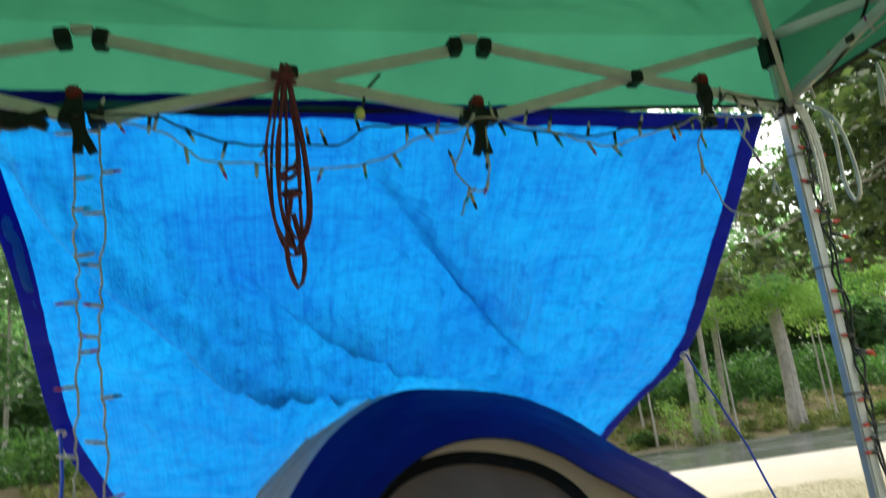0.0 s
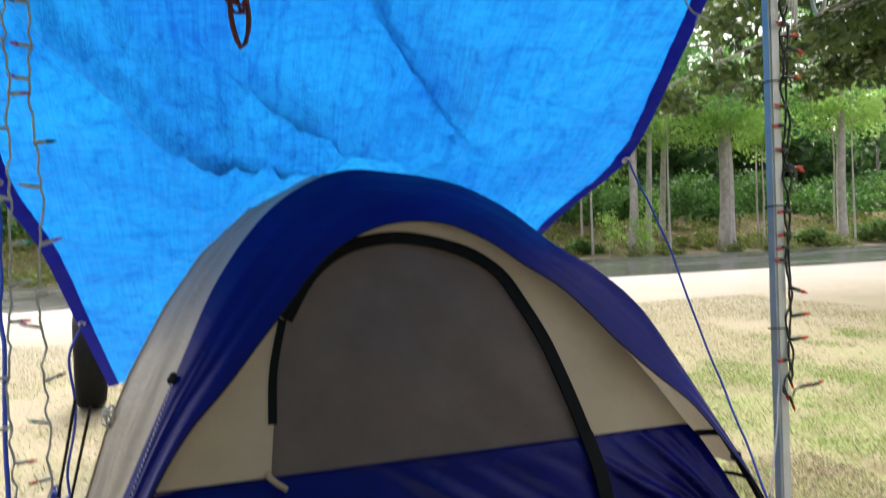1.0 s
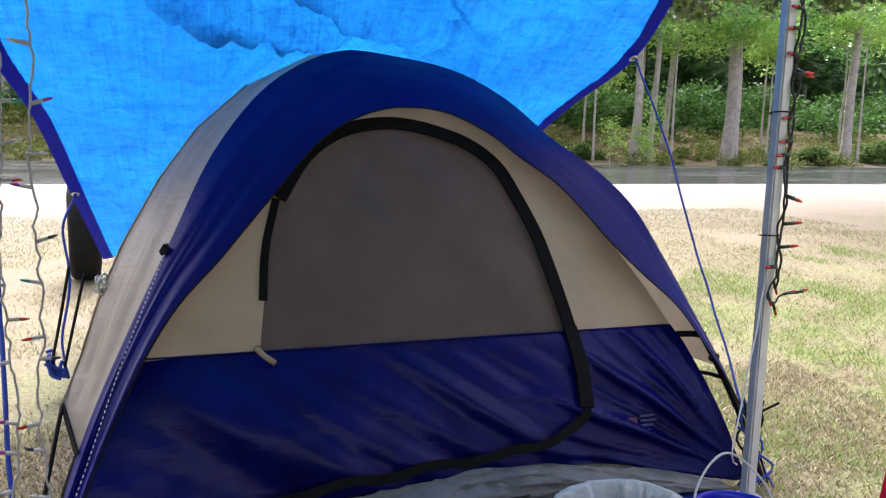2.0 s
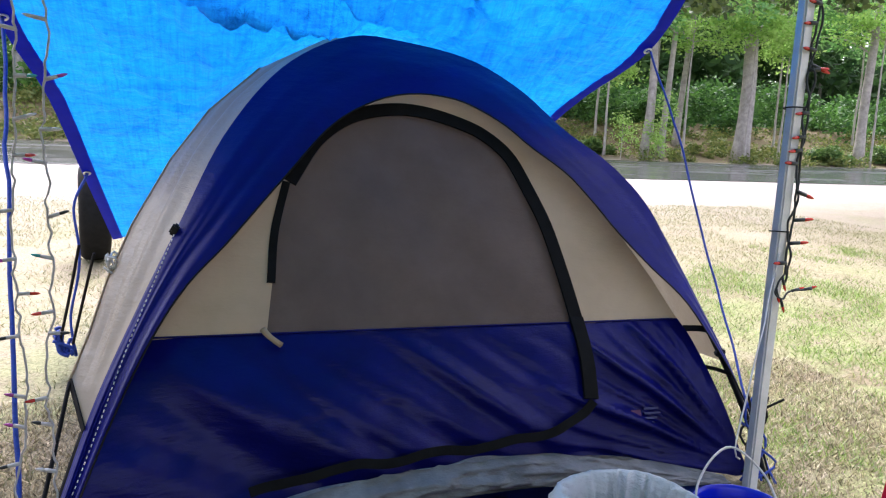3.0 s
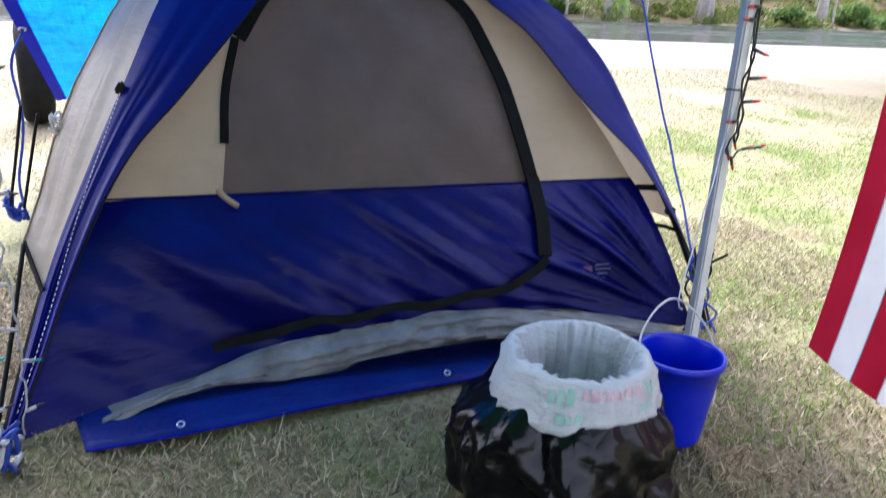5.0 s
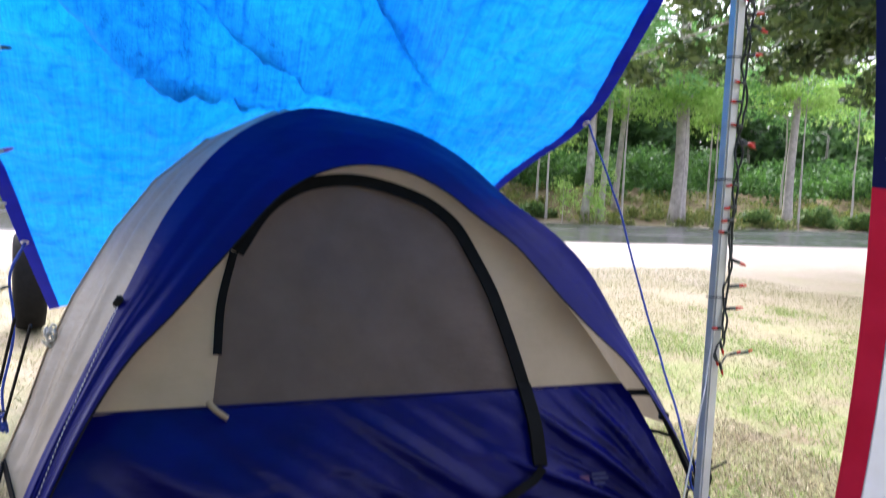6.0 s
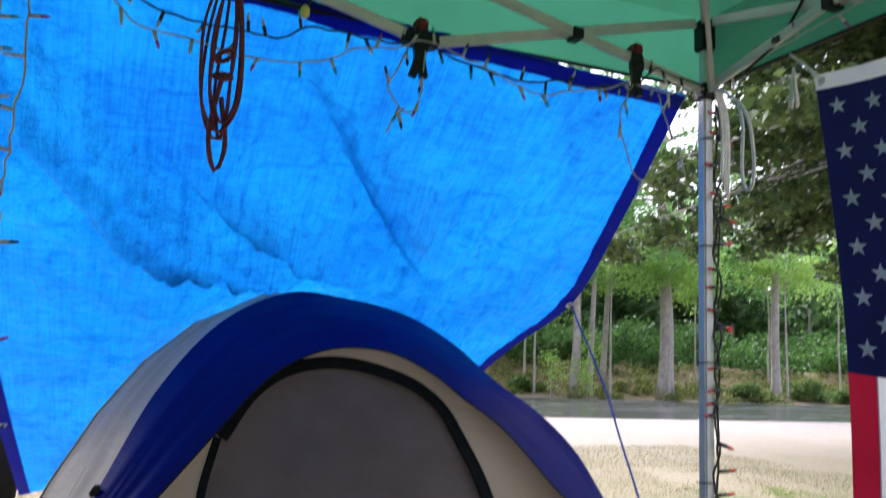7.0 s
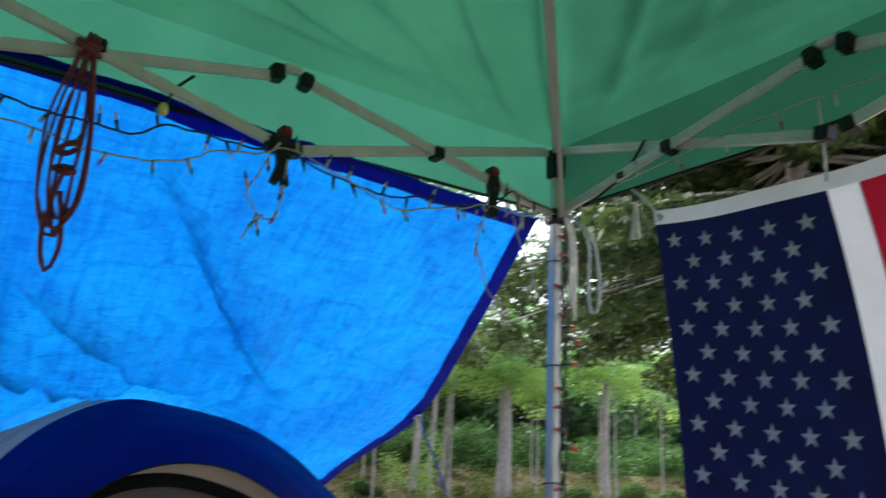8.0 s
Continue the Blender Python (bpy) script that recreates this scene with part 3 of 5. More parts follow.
def build_canopy():
    c = thing("canopy_shelter", "pop-up canopy shelter with green roof and grey steel frame", "canopy", "", (0, 0, 0))
    corners = [(0, 0), (-SPAN, 0), (-SPAN, -SPAN), (0, -SPAN)]
    for x, y in corners:
        leg = part("leg", box_data((0.034, 0.034, 1.95), 0.005), M_STEEL, c, "grey square steel leg", pose(x, y, 0.975))
        part("foot", box_data((0.11, 0.11, 0.012), 0.003), M_STEEL, leg, "", pose(0, 0, -0.969))
        part("inner_tube", box_data((0.026, 0.026, 0.24), 0.003), M_STEEL, c, "", pose(x, y, 2.07))
        part("slider", box_data((0.055, 0.055, 0.05), 0.006), M_BRACKET, c, "black plastic slider", pose(x, y, 1.965))
        part("corner_bracket", box_data((0.05, 0.05, 0.10), 0.006), M_BRACKET, c, "black plastic bracket", pose(x, y, 2.15))
        sx, sy = (-1 if x == 0 else 1), (-1 if y == 0 else 1)
        bar_between("rafter", (x + 0.02 * sx, y + 0.02 * sy, MOUNT), PEAK, (0.016, 0.026), M_STEEL, c)
        side = 0.018 if (x == 0) == (y == 0) else -0.018
        foot, head = (x + 0.03 * sx + side, y + 0.03 * sy - side, 1.97), (x + 0.54 * sx + 0.6 * side, y + 0.54 * sy - 0.6 * side, 2.455)
        bar_between("brace", foot, head, (0.014, 0.022), M_STEEL, c)
        part("brace_bracket", box_data((0.05, 0.05, 0.045), 0.005), M_BRACKET, c, "black plastic bracket", pose(head[0] - 0.3 * side, head[1] + 0.3 * side, head[2] + 0.012, 0, 0, 45))
    sides = [((0, 0), (-1, 0), (0, -1)), ((0, 0), (0, -1), (-1, 0)), ((-SPAN, 0), (0, -1), (1, 0)), ((0, -SPAN), (-1, 0), (0, 1))]
    for (ox, oy), (dx, dy), (ix, iy) in sides:
        def at(s, z, inset=0.0):
            return (ox + dx * s + ix * inset, oy + dy * s + iy * inset, z)
        for i in range(3):
            a, b = i * CELL, (i + 1) * CELL
            za, zb = (1.97 if i == 0 else LOW), (1.97 if i == 2 else LOW)
            ha, hb = (MOUNT if i == 0 else HIGH), (MOUNT if i == 2 else HIGH)
            g0, g1 = (0.03 if i == 0 else 0.035), (0.03 if i == 2 else 0.035)
            bar_between("truss_bar", at(a + g0, za, 0.012), at(b - g1, hb, 0.012), (0.014, 0.030), M_STEEL, c)
            bar_between("truss_bar", at(a + g0, ha, -0.008), at(b - g1, zb, -0.008), (0.014, 0.030), M_STEEL, c)
            r = math.degrees(math.atan2(dy, dx))
            part("pivot_bracket", box_data((0.034, 0.05, 0.034), 0.004), M_BRACKET, c, "black plastic pivot", pose(*at((a + b) / 2, PIVOT + 0.01, 0.002), 0, 0, r))
            if i < 2:
                for e in (-1, 1):
                    part("joint_bracket", box_data((0.034, 0.045, 0.042), 0.004), M_BRACKET, c, "black plastic joint", pose(*at(b + 0.041 * e, HIGH + 0.002, 0.002), 0, 9 * e, r))
                    part("joint_bracket", box_data((0.034, 0.045, 0.036), 0.004), M_BRACKET, c, "black plastic joint", pose(*at(b + 0.030 * e, LOW - 0.004, 0.002), 0, -9 * e, r))
                part("joint_plate", box_data((0.05, 0.03, 0.02), 0.004), M_STEEL, c, "", pose(*at(b, HIGH + 0.026, 0.002), 0, 0, r))
    # roof cloth: four slack slopes and a valance
    px, py, pz = PEAK
    out = 0.035
    ring_pts = [(out, out), (-SPAN - out, out), (-SPAN - out, -SPAN - out), (out, -SPAN - out)]
    for k in range(4):
        (ax, ay), (bx, by) = ring_pts[k], ring_pts[(k + 1) % 4]
        rows = []
        for v in np.linspace(0, 1, 90):
            row = []
            for u in np.linspace(0, 1, 120):
                x = (ax + (bx - ax) * u) * (1 - v) + px * v
                y = (ay + (by - ay) * u) * (1 - v) + py * v
                z = 2.225 * (1 - v) + pz * v
                mid = math.sin(math.pi * u)
                z -= 0.06 * mid * math.sin(math.pi * v) * (1 - v)
                hang = min(1.0, v * 12)
                w1 = 1 - abs(math.sin(15.0 * v + 1.4 * math.cos(u * 3.0) + 1.5 * wave(u, v, k, 2.0) + k))
                fold = -0.060 * w1 ** 4 * mid * (1 - v) ** 2
                near_c = u if u < 0.5 else 1 - u
                w2 = 1 - abs(math.sin(7.0 * near_c / (v + 0.10) + 1.2 * wave(u, v, k, 3.0) + k))
                fold += -0.095 * w2 ** 3 * (abs(u - 0.5) * 2) ** 2 * min(1.0, v * 5) * (1 - v) ** 2
                fold -= 0.030 * (1 - abs(math.sin(30.0 * v + 1.3 * math.cos(4 * u + k) + 1.6 * wave(u, v, k + 9, 2.5)))) ** 3 * mid * math.exp(-3.0 * v)
                row.append((x, y, z - 0.02 * mid * (1 - v) ** 4 + hang * (fold + 0.022 * wave(x, y, k, 2.4) + 0.010 * wave(x, y, k, 7.0))))
            rows.append(row)
        sheet("roof_panel", rows, M_ROOF, c, "green polyester roof slope")
        val = []
        for z in np.linspace(2.225, 1.995, 10):
            val.append([(ax + (bx - ax) * u + 0.008 * wave(u * 9, z * 3, k, 1.3) * (2.225 - z) * 5, ay + (by - ay) * u + 0.008 * wave(u * 9, z * 3, k + 7, 1.3) * (2.225 - z) * 5, z - 0.02 * math.sin(math.pi * u)) for u in np.linspace(0, 1, 60)])
        sheet("valance", val, M_ROOF_LIT, c, "green valance")
        nx, ny = ((0, 1), (-1, 0), (0, -1), (1, 0))[k]
        tube("valance_hem", val[-1], 0.004, M_TRIM, c, "black bound hem", 4, (0.006, 0.014), (nx, ny, 0))
    return c


build_canopy()


def blocker_wall(name, a, b):
    """Unseen wall added at a side of the shelter to block light."""
    rows = [[(a[0] + (b[0] - a[0]) * u + 0.02 * wave(u * 6, z, 3), a[1] + (b[1] - a[1]) * u + 0.02 * wave(u * 6, z, 8), z) for u in np.linspace(0, 1, 40)] for z in np.linspace(0.0, 2.0, 16)]
    tagged(sheet(name, rows, M_BLOCKER, thick=0.004), "plain grey-green wall, added unseen to block light", "wall", kind="structure")


# Added out of view to keep light off the tent's left half.
blocker_wall("blocker_west", (-SPAN - 0.06, -0.10), (-SPAN - 0.06, -SPAN - 0.06))


# ---- tent ----
TX = -0.89  # middle of the tent
FLY_EDGE = [(-1.905, -0.03, 0.012), (-1.865, 0.09, 0.14), (-1.80, 0.26, 0.33), (-1.70, 0.39, 0.55), (-1.60, 0.51, 0.75), (-1.47, 0.67, 1.00), (-1.29, 0.80, 1.21), (-1.07, 0.87, 1.325), (-0.87, 0.87, 1.32), (-0.65, 0.84, 1.275), (-0.48, 0.78, 1.18), (-0.34, 0.70, 1.05), (-0.20, 0.64, 0.95), (-0.09, 0.57, 0.83), (-0.03, 0.47, 0.68), (0.05, 0.33, 0.45), (0.09, 0.24, 0.31), (0.12, 0.15, 0.16), (0.13, 0.07, 0.02)]
FLY_HEM = [(-1.885, -0.05, 0.010), (-1.825, 0.05, 0.14), (-1.76, 0.18, 0.29), (-1.67, 0.28, 0.47), (-1.58, 0.36, 0.60), (-1.47, 0.42, 0.71), (-1.31, 0.53, 0.88), (-1.14, 0.63, 1.05), (-0.95, 0.68, 1.135), (-0.76, 0.68, 1.135), (-0.61, 0.64, 1.07), (-0.51, 0.59, 0.99), (-0.40, 0.54, 0.91), (-0.32, 0.49, 0.82), (-0.25, 0.44, 0.73), (-0.16, 0.38, 0.63), (-0.06, 0.32, 0.53), (0.00, 0.25, 0.42), (0.06, 0.19, 0.30), (0.11, 0.12, 0.15), (0.125, 0.06, 0.02)]
ZIP = [(-1.37, 0.46), (-1.35, 0.59), (-1.33, 0.73), (-1.29, 0.86), (-1.20, 0.985), (-1.09, 1.06), (-0.96, 1.09), (-0.84, 1.085), (-0.71, 1.05), (-0.63, 1.01), (-0.565, 0.95), (-0.52, 0.86), (-0.475, 0.75), (-0.45, 0.65), (-0.43, 0.55), (-0.415, 0.46)]


def wall_y(z):
    return 0.12 + 0.55 * z


def front_y(z):
    """The navy foot of the wall bellies forward a little."""
    return wall_y(z) - 0.03 * math.sin(math.pi * min(1.0, max(0.0, (z - 0.09) / 0.365)))


def wall_half(z):
    return float(np.interp(z, [0, 0.13, 0.29, 0.41, 0.58, 0.71, 0.90, 1.05, 1.14, 1.20], [0.975, 0.945, 0.89, 0.85, 0.755, 0.67, 0.53, 0.40, 0.26, 0.08]))


def zip_sides(z):
    left = np.interp(z, [p[1] for p in ZIP[:7]], [p[0] for p in ZIP[:7]])
    right = np.interp(z, [p[1] for p in ZIP[:6:-1]], [p[0] for p in ZIP[:6:-1]])
    return float(left), float(right)


def build_tent():
    t = thing("tent", "blue and tan dome tent with arched zipped door under tarpaulin", "tent", "", (0, 0, 0))
    edge, hem = spline(FLY_EDGE, 90), spline(FLY_HEM, 90)
    fly = obj("rainfly", None, t, "royal blue and tan rainfly")
    # brow of the fly, slightly bellied between edge and hem
    rows = []
    for v in np.linspace(0, 1, 30):
        row = []
        for k in range(90):
            p = edge[k] * (1 - v) + hem[k] * v
            arch = math.sin(math.pi * k / 89)
            belly = 0.016 * math.sin(math.pi * v) * arch
            low = max(0.0, 1 - k / 42.0)
            tight = min(1.0, v * 4, (1 - v) * 4)
            w = tight * low * (0.014 * math.sin(v * 8 + 0.03 * k) + 0.030 * wave(v * 4, k * 0.045, 1, 1.0) + 0.012 * wave(v * 11, k * 0.06, 4, 1.0))
            w += tight * (0.007 * wave(p[0], p[1], p[2], 5.0) + 0.006 * wave(v * 5, k * 0.10, 3, 1.0))
            row.append((p[0], p[1] - belly - w, p[2] + 0.4 * belly))
        rows.append(row)
    sheet("brow", rows, M_FLY, fly, "royal blue brow of the fly")
    tube("brow_hem", hem + np.array((0, -0.002, 0)), 0.0028, M_TRIM, fly, "dark bound hem", 5)
    # tan body of the fly: arches from the brow's edge over to the back
    keys = [8, 12, 16, 21, 27, 32, 37, 42, 46, 51, 58, 63, 70, 76, 82]
    ridge = [(-1.868, 0.34, 0.358), (-1.839, 0.5, 0.44), (-1.805, 0.65, 0.561), (-1.747, 0.8, 0.70), (-1.638, 1.0, 0.893), (-1.514, 1.05, 1.061), (-1.343, 1.05, 1.214), (-1.12, 1.1, 1.33), (TX, 1.1, 1.335), (TX + 0.22, 1.1, 1.27), (TX + 0.50, 1.1, 1.10), (TX + 0.70, 1.1, 0.93), (TX + 0.90, 1.12, 0.66), (TX + 0.98, 1.13, 0.45), (TX + 1.06, 1.15, 0.20)]
    k = np.arange(90)
    mid = np.stack([np.interp(k, keys, [p[i] for p in ridge]) for i in range(3)], 1)
    back = edge.copy()
    back[:, 1] = 2.2 - back[:, 1]
    rows = []
    for v in np.linspace(0, 1, 49):
        row = edge * (1 - 2 * v) + mid * 2 * v if v < 0.5 else mid * (2 - 2 * v) + back * (2 * v - 1)
        row = row.copy()
        slack = math.sin(math.pi * min(1.0, 2 * v)) if v < 0.5 else 0.0
        row[:, 0] += slack * np.clip((k - 8) / 6, 0, 1) * (0.008 * np.sin(26 * v + k * 0.05) + 0.005 * np.sin(47 * v - k * 0.09) + 0.012 * np.cos(k * 0.13))
        rows.append(row)
    rows = np.array(rows)[:, 8:82]
    sheet("fly_body", rows, M_TAN_SHADED, fly, "tan polyester side of the fly, shade put into its colour")
    tube("ridge_seam", rows[24, :30] + np.array((-0.002, -0.002, 0.0)), 0.003, M_TAN, fly, "", 5)
    tube("side_hem", rows[:25, 0], 0.010, M_TRIM, fly, "black bound hem", 4, (0.016, 0.004), (-1, -0.6, 0.3))
    # inner wall: navy foot, tan cheeks, grey door flap
    zs = np.linspace(0.0, 1.0, 44)
    rows = []
    for v in zs:
        row = []
        for u in np.linspace(-1, 1, 150):
            foot = float(np.interp(TX + 0.02 + 0.97 * u, [-1.85, -1.72, -1.46, -1.16, -0.75, -0.55, -0.30, 0.05], [0.003, 0.004, 0.034, 0.096, 0.124, 0.116, 0.085, 0.006]))
            z = foot + (0.455 - foot) * v
            x = TX + 0.02 + u * wall_half(z) - (0.06 * (-u) ** 4 * (1 - v) ** 2 if u < 0 else 0.0)
            slant = x * 0.62 + z
            ray_ = math.atan2(z + 0.005, 0.16 - x)
            reach = math.hypot(0.16 - x, z)
            fan = 1 - abs(math.sin(ray_ * 15.0 + 0.7 * wave(x, z, 1, 3.0)))
            fan2 = 1 - abs(math.sin(ray_ * 27.0 + 1.9 + 0.8 * wave(x, z, 5, 4.0)))
            f = 0.062 * wave(slant * 4.5, (x - z) * 0.5, 2, 1.7) + 0.038 * wave(slant * 11.0, (x - z) * 0.7, 6, 1.3)
            f *= min(1.0, max(0.25, (0.05 - x) * 1.8))
            f += -(0.058 * fan ** 3 + 0.026 * fan2 ** 3) * min(1.0, reach * 3.0) * min(1.0, max(0.0, (x + 0.62) * 3.0))
            f += 0.008 * wave(x, z, 8, 9.0) * (v < 0.5)
            pull = 0.175 * max(0.0, -u) ** 5 * (1 - v)
            row.append((x, front_y(z) - pull + f * math.sin(math.pi * min(1, 0.12 + v * 0.88)) ** 0.6 * min(1.0, (1 - abs(u)) * 9), z))
        rows.append(row)
    sheet("lower_wall", rows, M_NAVY, t, "navy nylon lower wall")
    top = 1.19
    left, right, flap = [], [], []
    for z in np.linspace(0.442, top, 40):
        inside = z < 1.089
        l, r = zip_sides(min(z, 1.089))
        h = wall_half(z)
        w = lambda x: wall_y(z) + 0.006 * wave(x, z, 5, 5.0)
        mid_x = (l + r) / 2 if not inside else None
        le, re = (l if inside else mid_x), (r if inside else mid_x)
        a, b = TX + 0.02 - h, TX + 0.02 + h
        left.append([(x, w(x), z) for x in np.linspace(a, max(le, a), 20)])
        right.append([(x, w(x), z) for x in np.linspace(min(re, b), b, 20)])
        if inside:
            flap.append([(x, wall_y(z) + 0.012 + 0.008 * math.sin((x + z * 0.8) * 18) * math.sin(math.pi * (x - l) / (r - l + 1e-6)) + 0.006 * wave(x, z, 9, 4.0), z) for x in np.linspace(l, r, 40)])
    sheet("cheek_panel", left, M_TAN, t, "tan polyester cheek beside the door")
    sheet("cheek_panel", right, M_TAN, t, "tan polyester cheek beside the door")
    sheet("door_flap", flap, M_SCREEN, t, "grey-brown door flap, zipped shut")
    nrm = (0, -1, 0.55)
    strip = spline([(x, wall_y(z) - 0.006, z) for x, z in ZIP[3:]], 60)
    tube("zip", strip, 0.02, M_ZIP, t, "black zip tape round the door", flat=(0.042, 0.008), normal=nrm)
    tube("zip", spline([(x, wall_y(z) - 0.006, z) for x, z in ((-1.355, 0.585), (-1.34, 0.72), (-1.30, 0.86))], 12), 0.02, M_ZIP, t, "black zip tape round the door", flat=(0.024, 0.008), normal=nrm)
    tube("zip_cover", spline([(-0.418, wall_y(0.47) - 0.012, 0.47), (-0.424, front_y(0.37) - 0.034, 0.37), (-0.436, front_y(0.27) - 0.040, 0.265)], 16), 0.02, M_ZIP, t, "black storm flap of the zip", flat=(0.044, 0.012), normal=nrm)
    low_zip = spline([(x, front_y(z) - 0.052, z) for x, z in ((-0.436, 0.265), (-0.475, 0.232), (-0.53, 0.208), (-0.59, 0.188), (-0.70, 0.180), (-0.81, 0.165), (-0.92, 0.166), (-1.06, 0.150), (-1.15, 0.152), (-1.29, 0.132), (-1.43, 0.108))], 80)
    low_zip += np.array([[0.0, 0.014 * wave(q[0], 0, 3, 9.0), 0.007 * wave(q[0], 1, 5, 12.0)] for q in low_zip])
    tube("zip", low_zip, 0.02, M_ZIP, t, "black zip tape round the door", flat=(0.026, 0.006), normal=nrm)
    tube("seam", spline([(TX + 0.02 + u * wall_half(0.455), wall_y(0.455) - 0.004, 0.455) for u in np.linspace(-0.98, 0.98, 9)], 40), 0.003, M_NAVY, t, "", 4)
    tube("toggle", spline([(-1.385, 0.345, 0.475), (-1.365, 0.33, 0.455), (-1.335, 0.335, 0.43)], 8), 0.009, M_TAN, t, "tan tie-back toggle", 6)
    # grey underside of the floor turned up along the front
    up = spline([(-1.70, 0.0, 0.013), (-1.46, 0.085, 0.050), (-1.16, 0.125, 0.108), (-0.75, 0.13, 0.133), (-0.55, 0.13, 0.123), (-0.30, 0.12, 0.09), (-0.02, 0.10, 0.03)], 110)
    low = spline([(-1.70, -0.006, 0.009), (-1.47, 0.05, 0.033), (-1.25, 0.06, 0.026), (-1.10, 0.06, 0.034), (-1.02, 0.06, 0.058), (-0.68, 0.06, 0.074), (-0.5, 0.05, 0.06), (-0.30, 0.05, 0.04), (-0.02, 0.06, 0.02)], 110)
    rows = []
    for v in np.linspace(0, 1, 16):
        r = up * (1 - v) + low * v
        r[:, 1] += np.array([-0.022 * math.sin(math.pi * v) + 0.022 * wave(p[0], v * 0.7, 0, 6.0) + 0.014 * (1 - abs(wave(p[0] + 0.2 * v, v * 0.8, 4, 13.0))) ** 5 for p in r])
        r[:, 2] += np.array([0.008 * wave(p[0], v, 8, 8.0) * math.sin(math.pi * v) for p in r])
        rows.append(r)
    sheet("floor_edge", rows, M_FLOOR, t, "crumpled grey underside of the tent floor")
    under = low.copy()
    deep = low.copy()
    deep[:, 1], deep[:, 2] = 2.0, 0.015
    sheet("floor", [under, (under + deep) / 2, deep], M_FLOOR, t)
    # poles, straps, clips
    pole = edge.copy()
    pole[:, 1] += 0.015
    pole[:, 2] -= 0.012
    tube("pole", pole[66:], 0.010, M_TRIM, t, "black shock-corded pole in a sleeve", 7)
    tube("pole", pole[:9] + np.array((-0.002, 0.0, 0.0)), 0.010, M_TRIM, t, "black shock-corded pole in a sleeve", 7)
    for (x, z), (px, py, pz), w in (((-0.03, 0.425), (0.045, 0.30, 0.43), 0.020), ((0.0, 0.315), (0.085, 0.235, 0.30), 0.012)):
        tube("strap", [(x, wall_y(z), z), ((x + px) / 2, (wall_y(z) + py) / 2 - 0.004, (z + pz) / 2 + 0.004), (px, py, pz)], 0.01, M_TRIM, t, "black webbing strap", flat=(w, 0.004), normal=(0, -1, 0.5))
    part("clip", box_data((0.03, 0.022, 0.03), 0.005), M_BRACKET, t, "black plastic pole clip", pose(0.055, 0.265, 0.365, 20, 20, 0))
    part("clip", box_data((0.02, 0.02, 0.035), 0.005), M_BRACKET, t, "black plastic pole clip", pose(-1.615, 0.485, 0.73, 20, 30, 0))
    tube("guy_cord", spline([(-1.868, 0.335, 0.356), (-1.895, 0.18, 0.18), (-1.925, 0.02, 0.01)], 12), 0.0055, M_TRIM, t, "black guy cord", 6)
    # stitched line down the pole sleeve, stitch by stitch
    st = spline([(-1.615, 0.47, 0.72), (-1.72, 0.30, 0.47), (-1.80, 0.155, 0.25), (-1.875, 0.0, 0.06)], 121)
    v, f = [], []
    for k in range(0, 119, 2):
        a, b = sweep_data([st[k] + np.array((0, -0.014, 0)), st[k + 1] + np.array((0, -0.014, 0))], 0.0014, 4)
        f += [tuple(i + len(v) for i in q) for q in b]
        v += a
    obj("stitching", mesh("stitching", v, f, M_WHITECORD), t, "white stitching down the pole sleeve")
    # white cord bunched where the tarpaulin meets the side of the fly
    rng = random.Random(31)
    for i in range(4):
        tube("cord_knot", spline([(-1.80 + rng.uniform(-0.018, 0.018), 0.67 + rng.uniform(-0.02, 0.02), 0.60 + rng.uniform(-0.035, 0.035)) for _ in range(5)], 16), 0.0038, M_WHITECORD, t, "white cord knotted to the fly", 5)
    # maker's mark: a red round and four pale bars
    part("badge", box_data((0.035, 0.003, 0.035), 0.001), M_BADGE, t, "small red printed badge", pose(-0.285, front_y(0.20) - 0.020, 0.205, -28, 0, 0))
    for i, w in enumerate((0.050, 0.056, 0.042, 0.030)):
        part("print_bar", box_data((w, 0.003, 0.006), 0.0), M_BADGEBAR, t, "pale printed bar", pose(-0.255 + w / 2, front_y(0.222 - 0.013 * i) - 0.020, 0.222 - 0.013 * i, -28, 0, 0))
    return t


build_tent()


def build_ground_sheet():
    g = thing("ground_sheet", "blue tarpaulin laid as ground sheet under the tent", "tarpaulin", "", (0, 0, 0))
    front = spline([(-1.73, -0.12, 0.012), (-1.60, -0.125, 0.018), (-1.35, -0.10, 0.018), (-1.19, -0.085, 0.022), (-0.82, -0.045, 0.015), (-0.45, -0.02, 0.02), (-0.05, 0.0, 0.015)], 70)
    rows = []
    for v in np.linspace(0, 1, 24):
        row = []
        for p in front:
            y = p[1] + v * (0.75 - p[1])
            z = p[2] + 0.003 * math.sin(min(1, v * 4) * math.pi * 0.5) * (1 - v) + 0.005 * abs(wave(p[0], v * 2, 3, 6.0)) * math.sin(math.pi * min(1, 2 * v))
            row.append((p[0] - 0.06 * min(1, v * 3) * (p[0] < -1.7), y, z * (1 - min(0.75, 2.5 * v))))
        rows.append(row)
    sheet("sheet", rows, M_SHEET, g, thick=0.003)
    tube("hem", front + np.array((0, -0.002, 0.0)), 0.004, M_HEM, g, "", 5)
    for x, y in ((-1.525, -0.105), (-0.83, -0.03)):
        ring("grommet", (x, y, 0.036), (0, -0.4, 1), 0.008, 0.0022, M_METAL, g, "metal grommet")


build_ground_sheet()


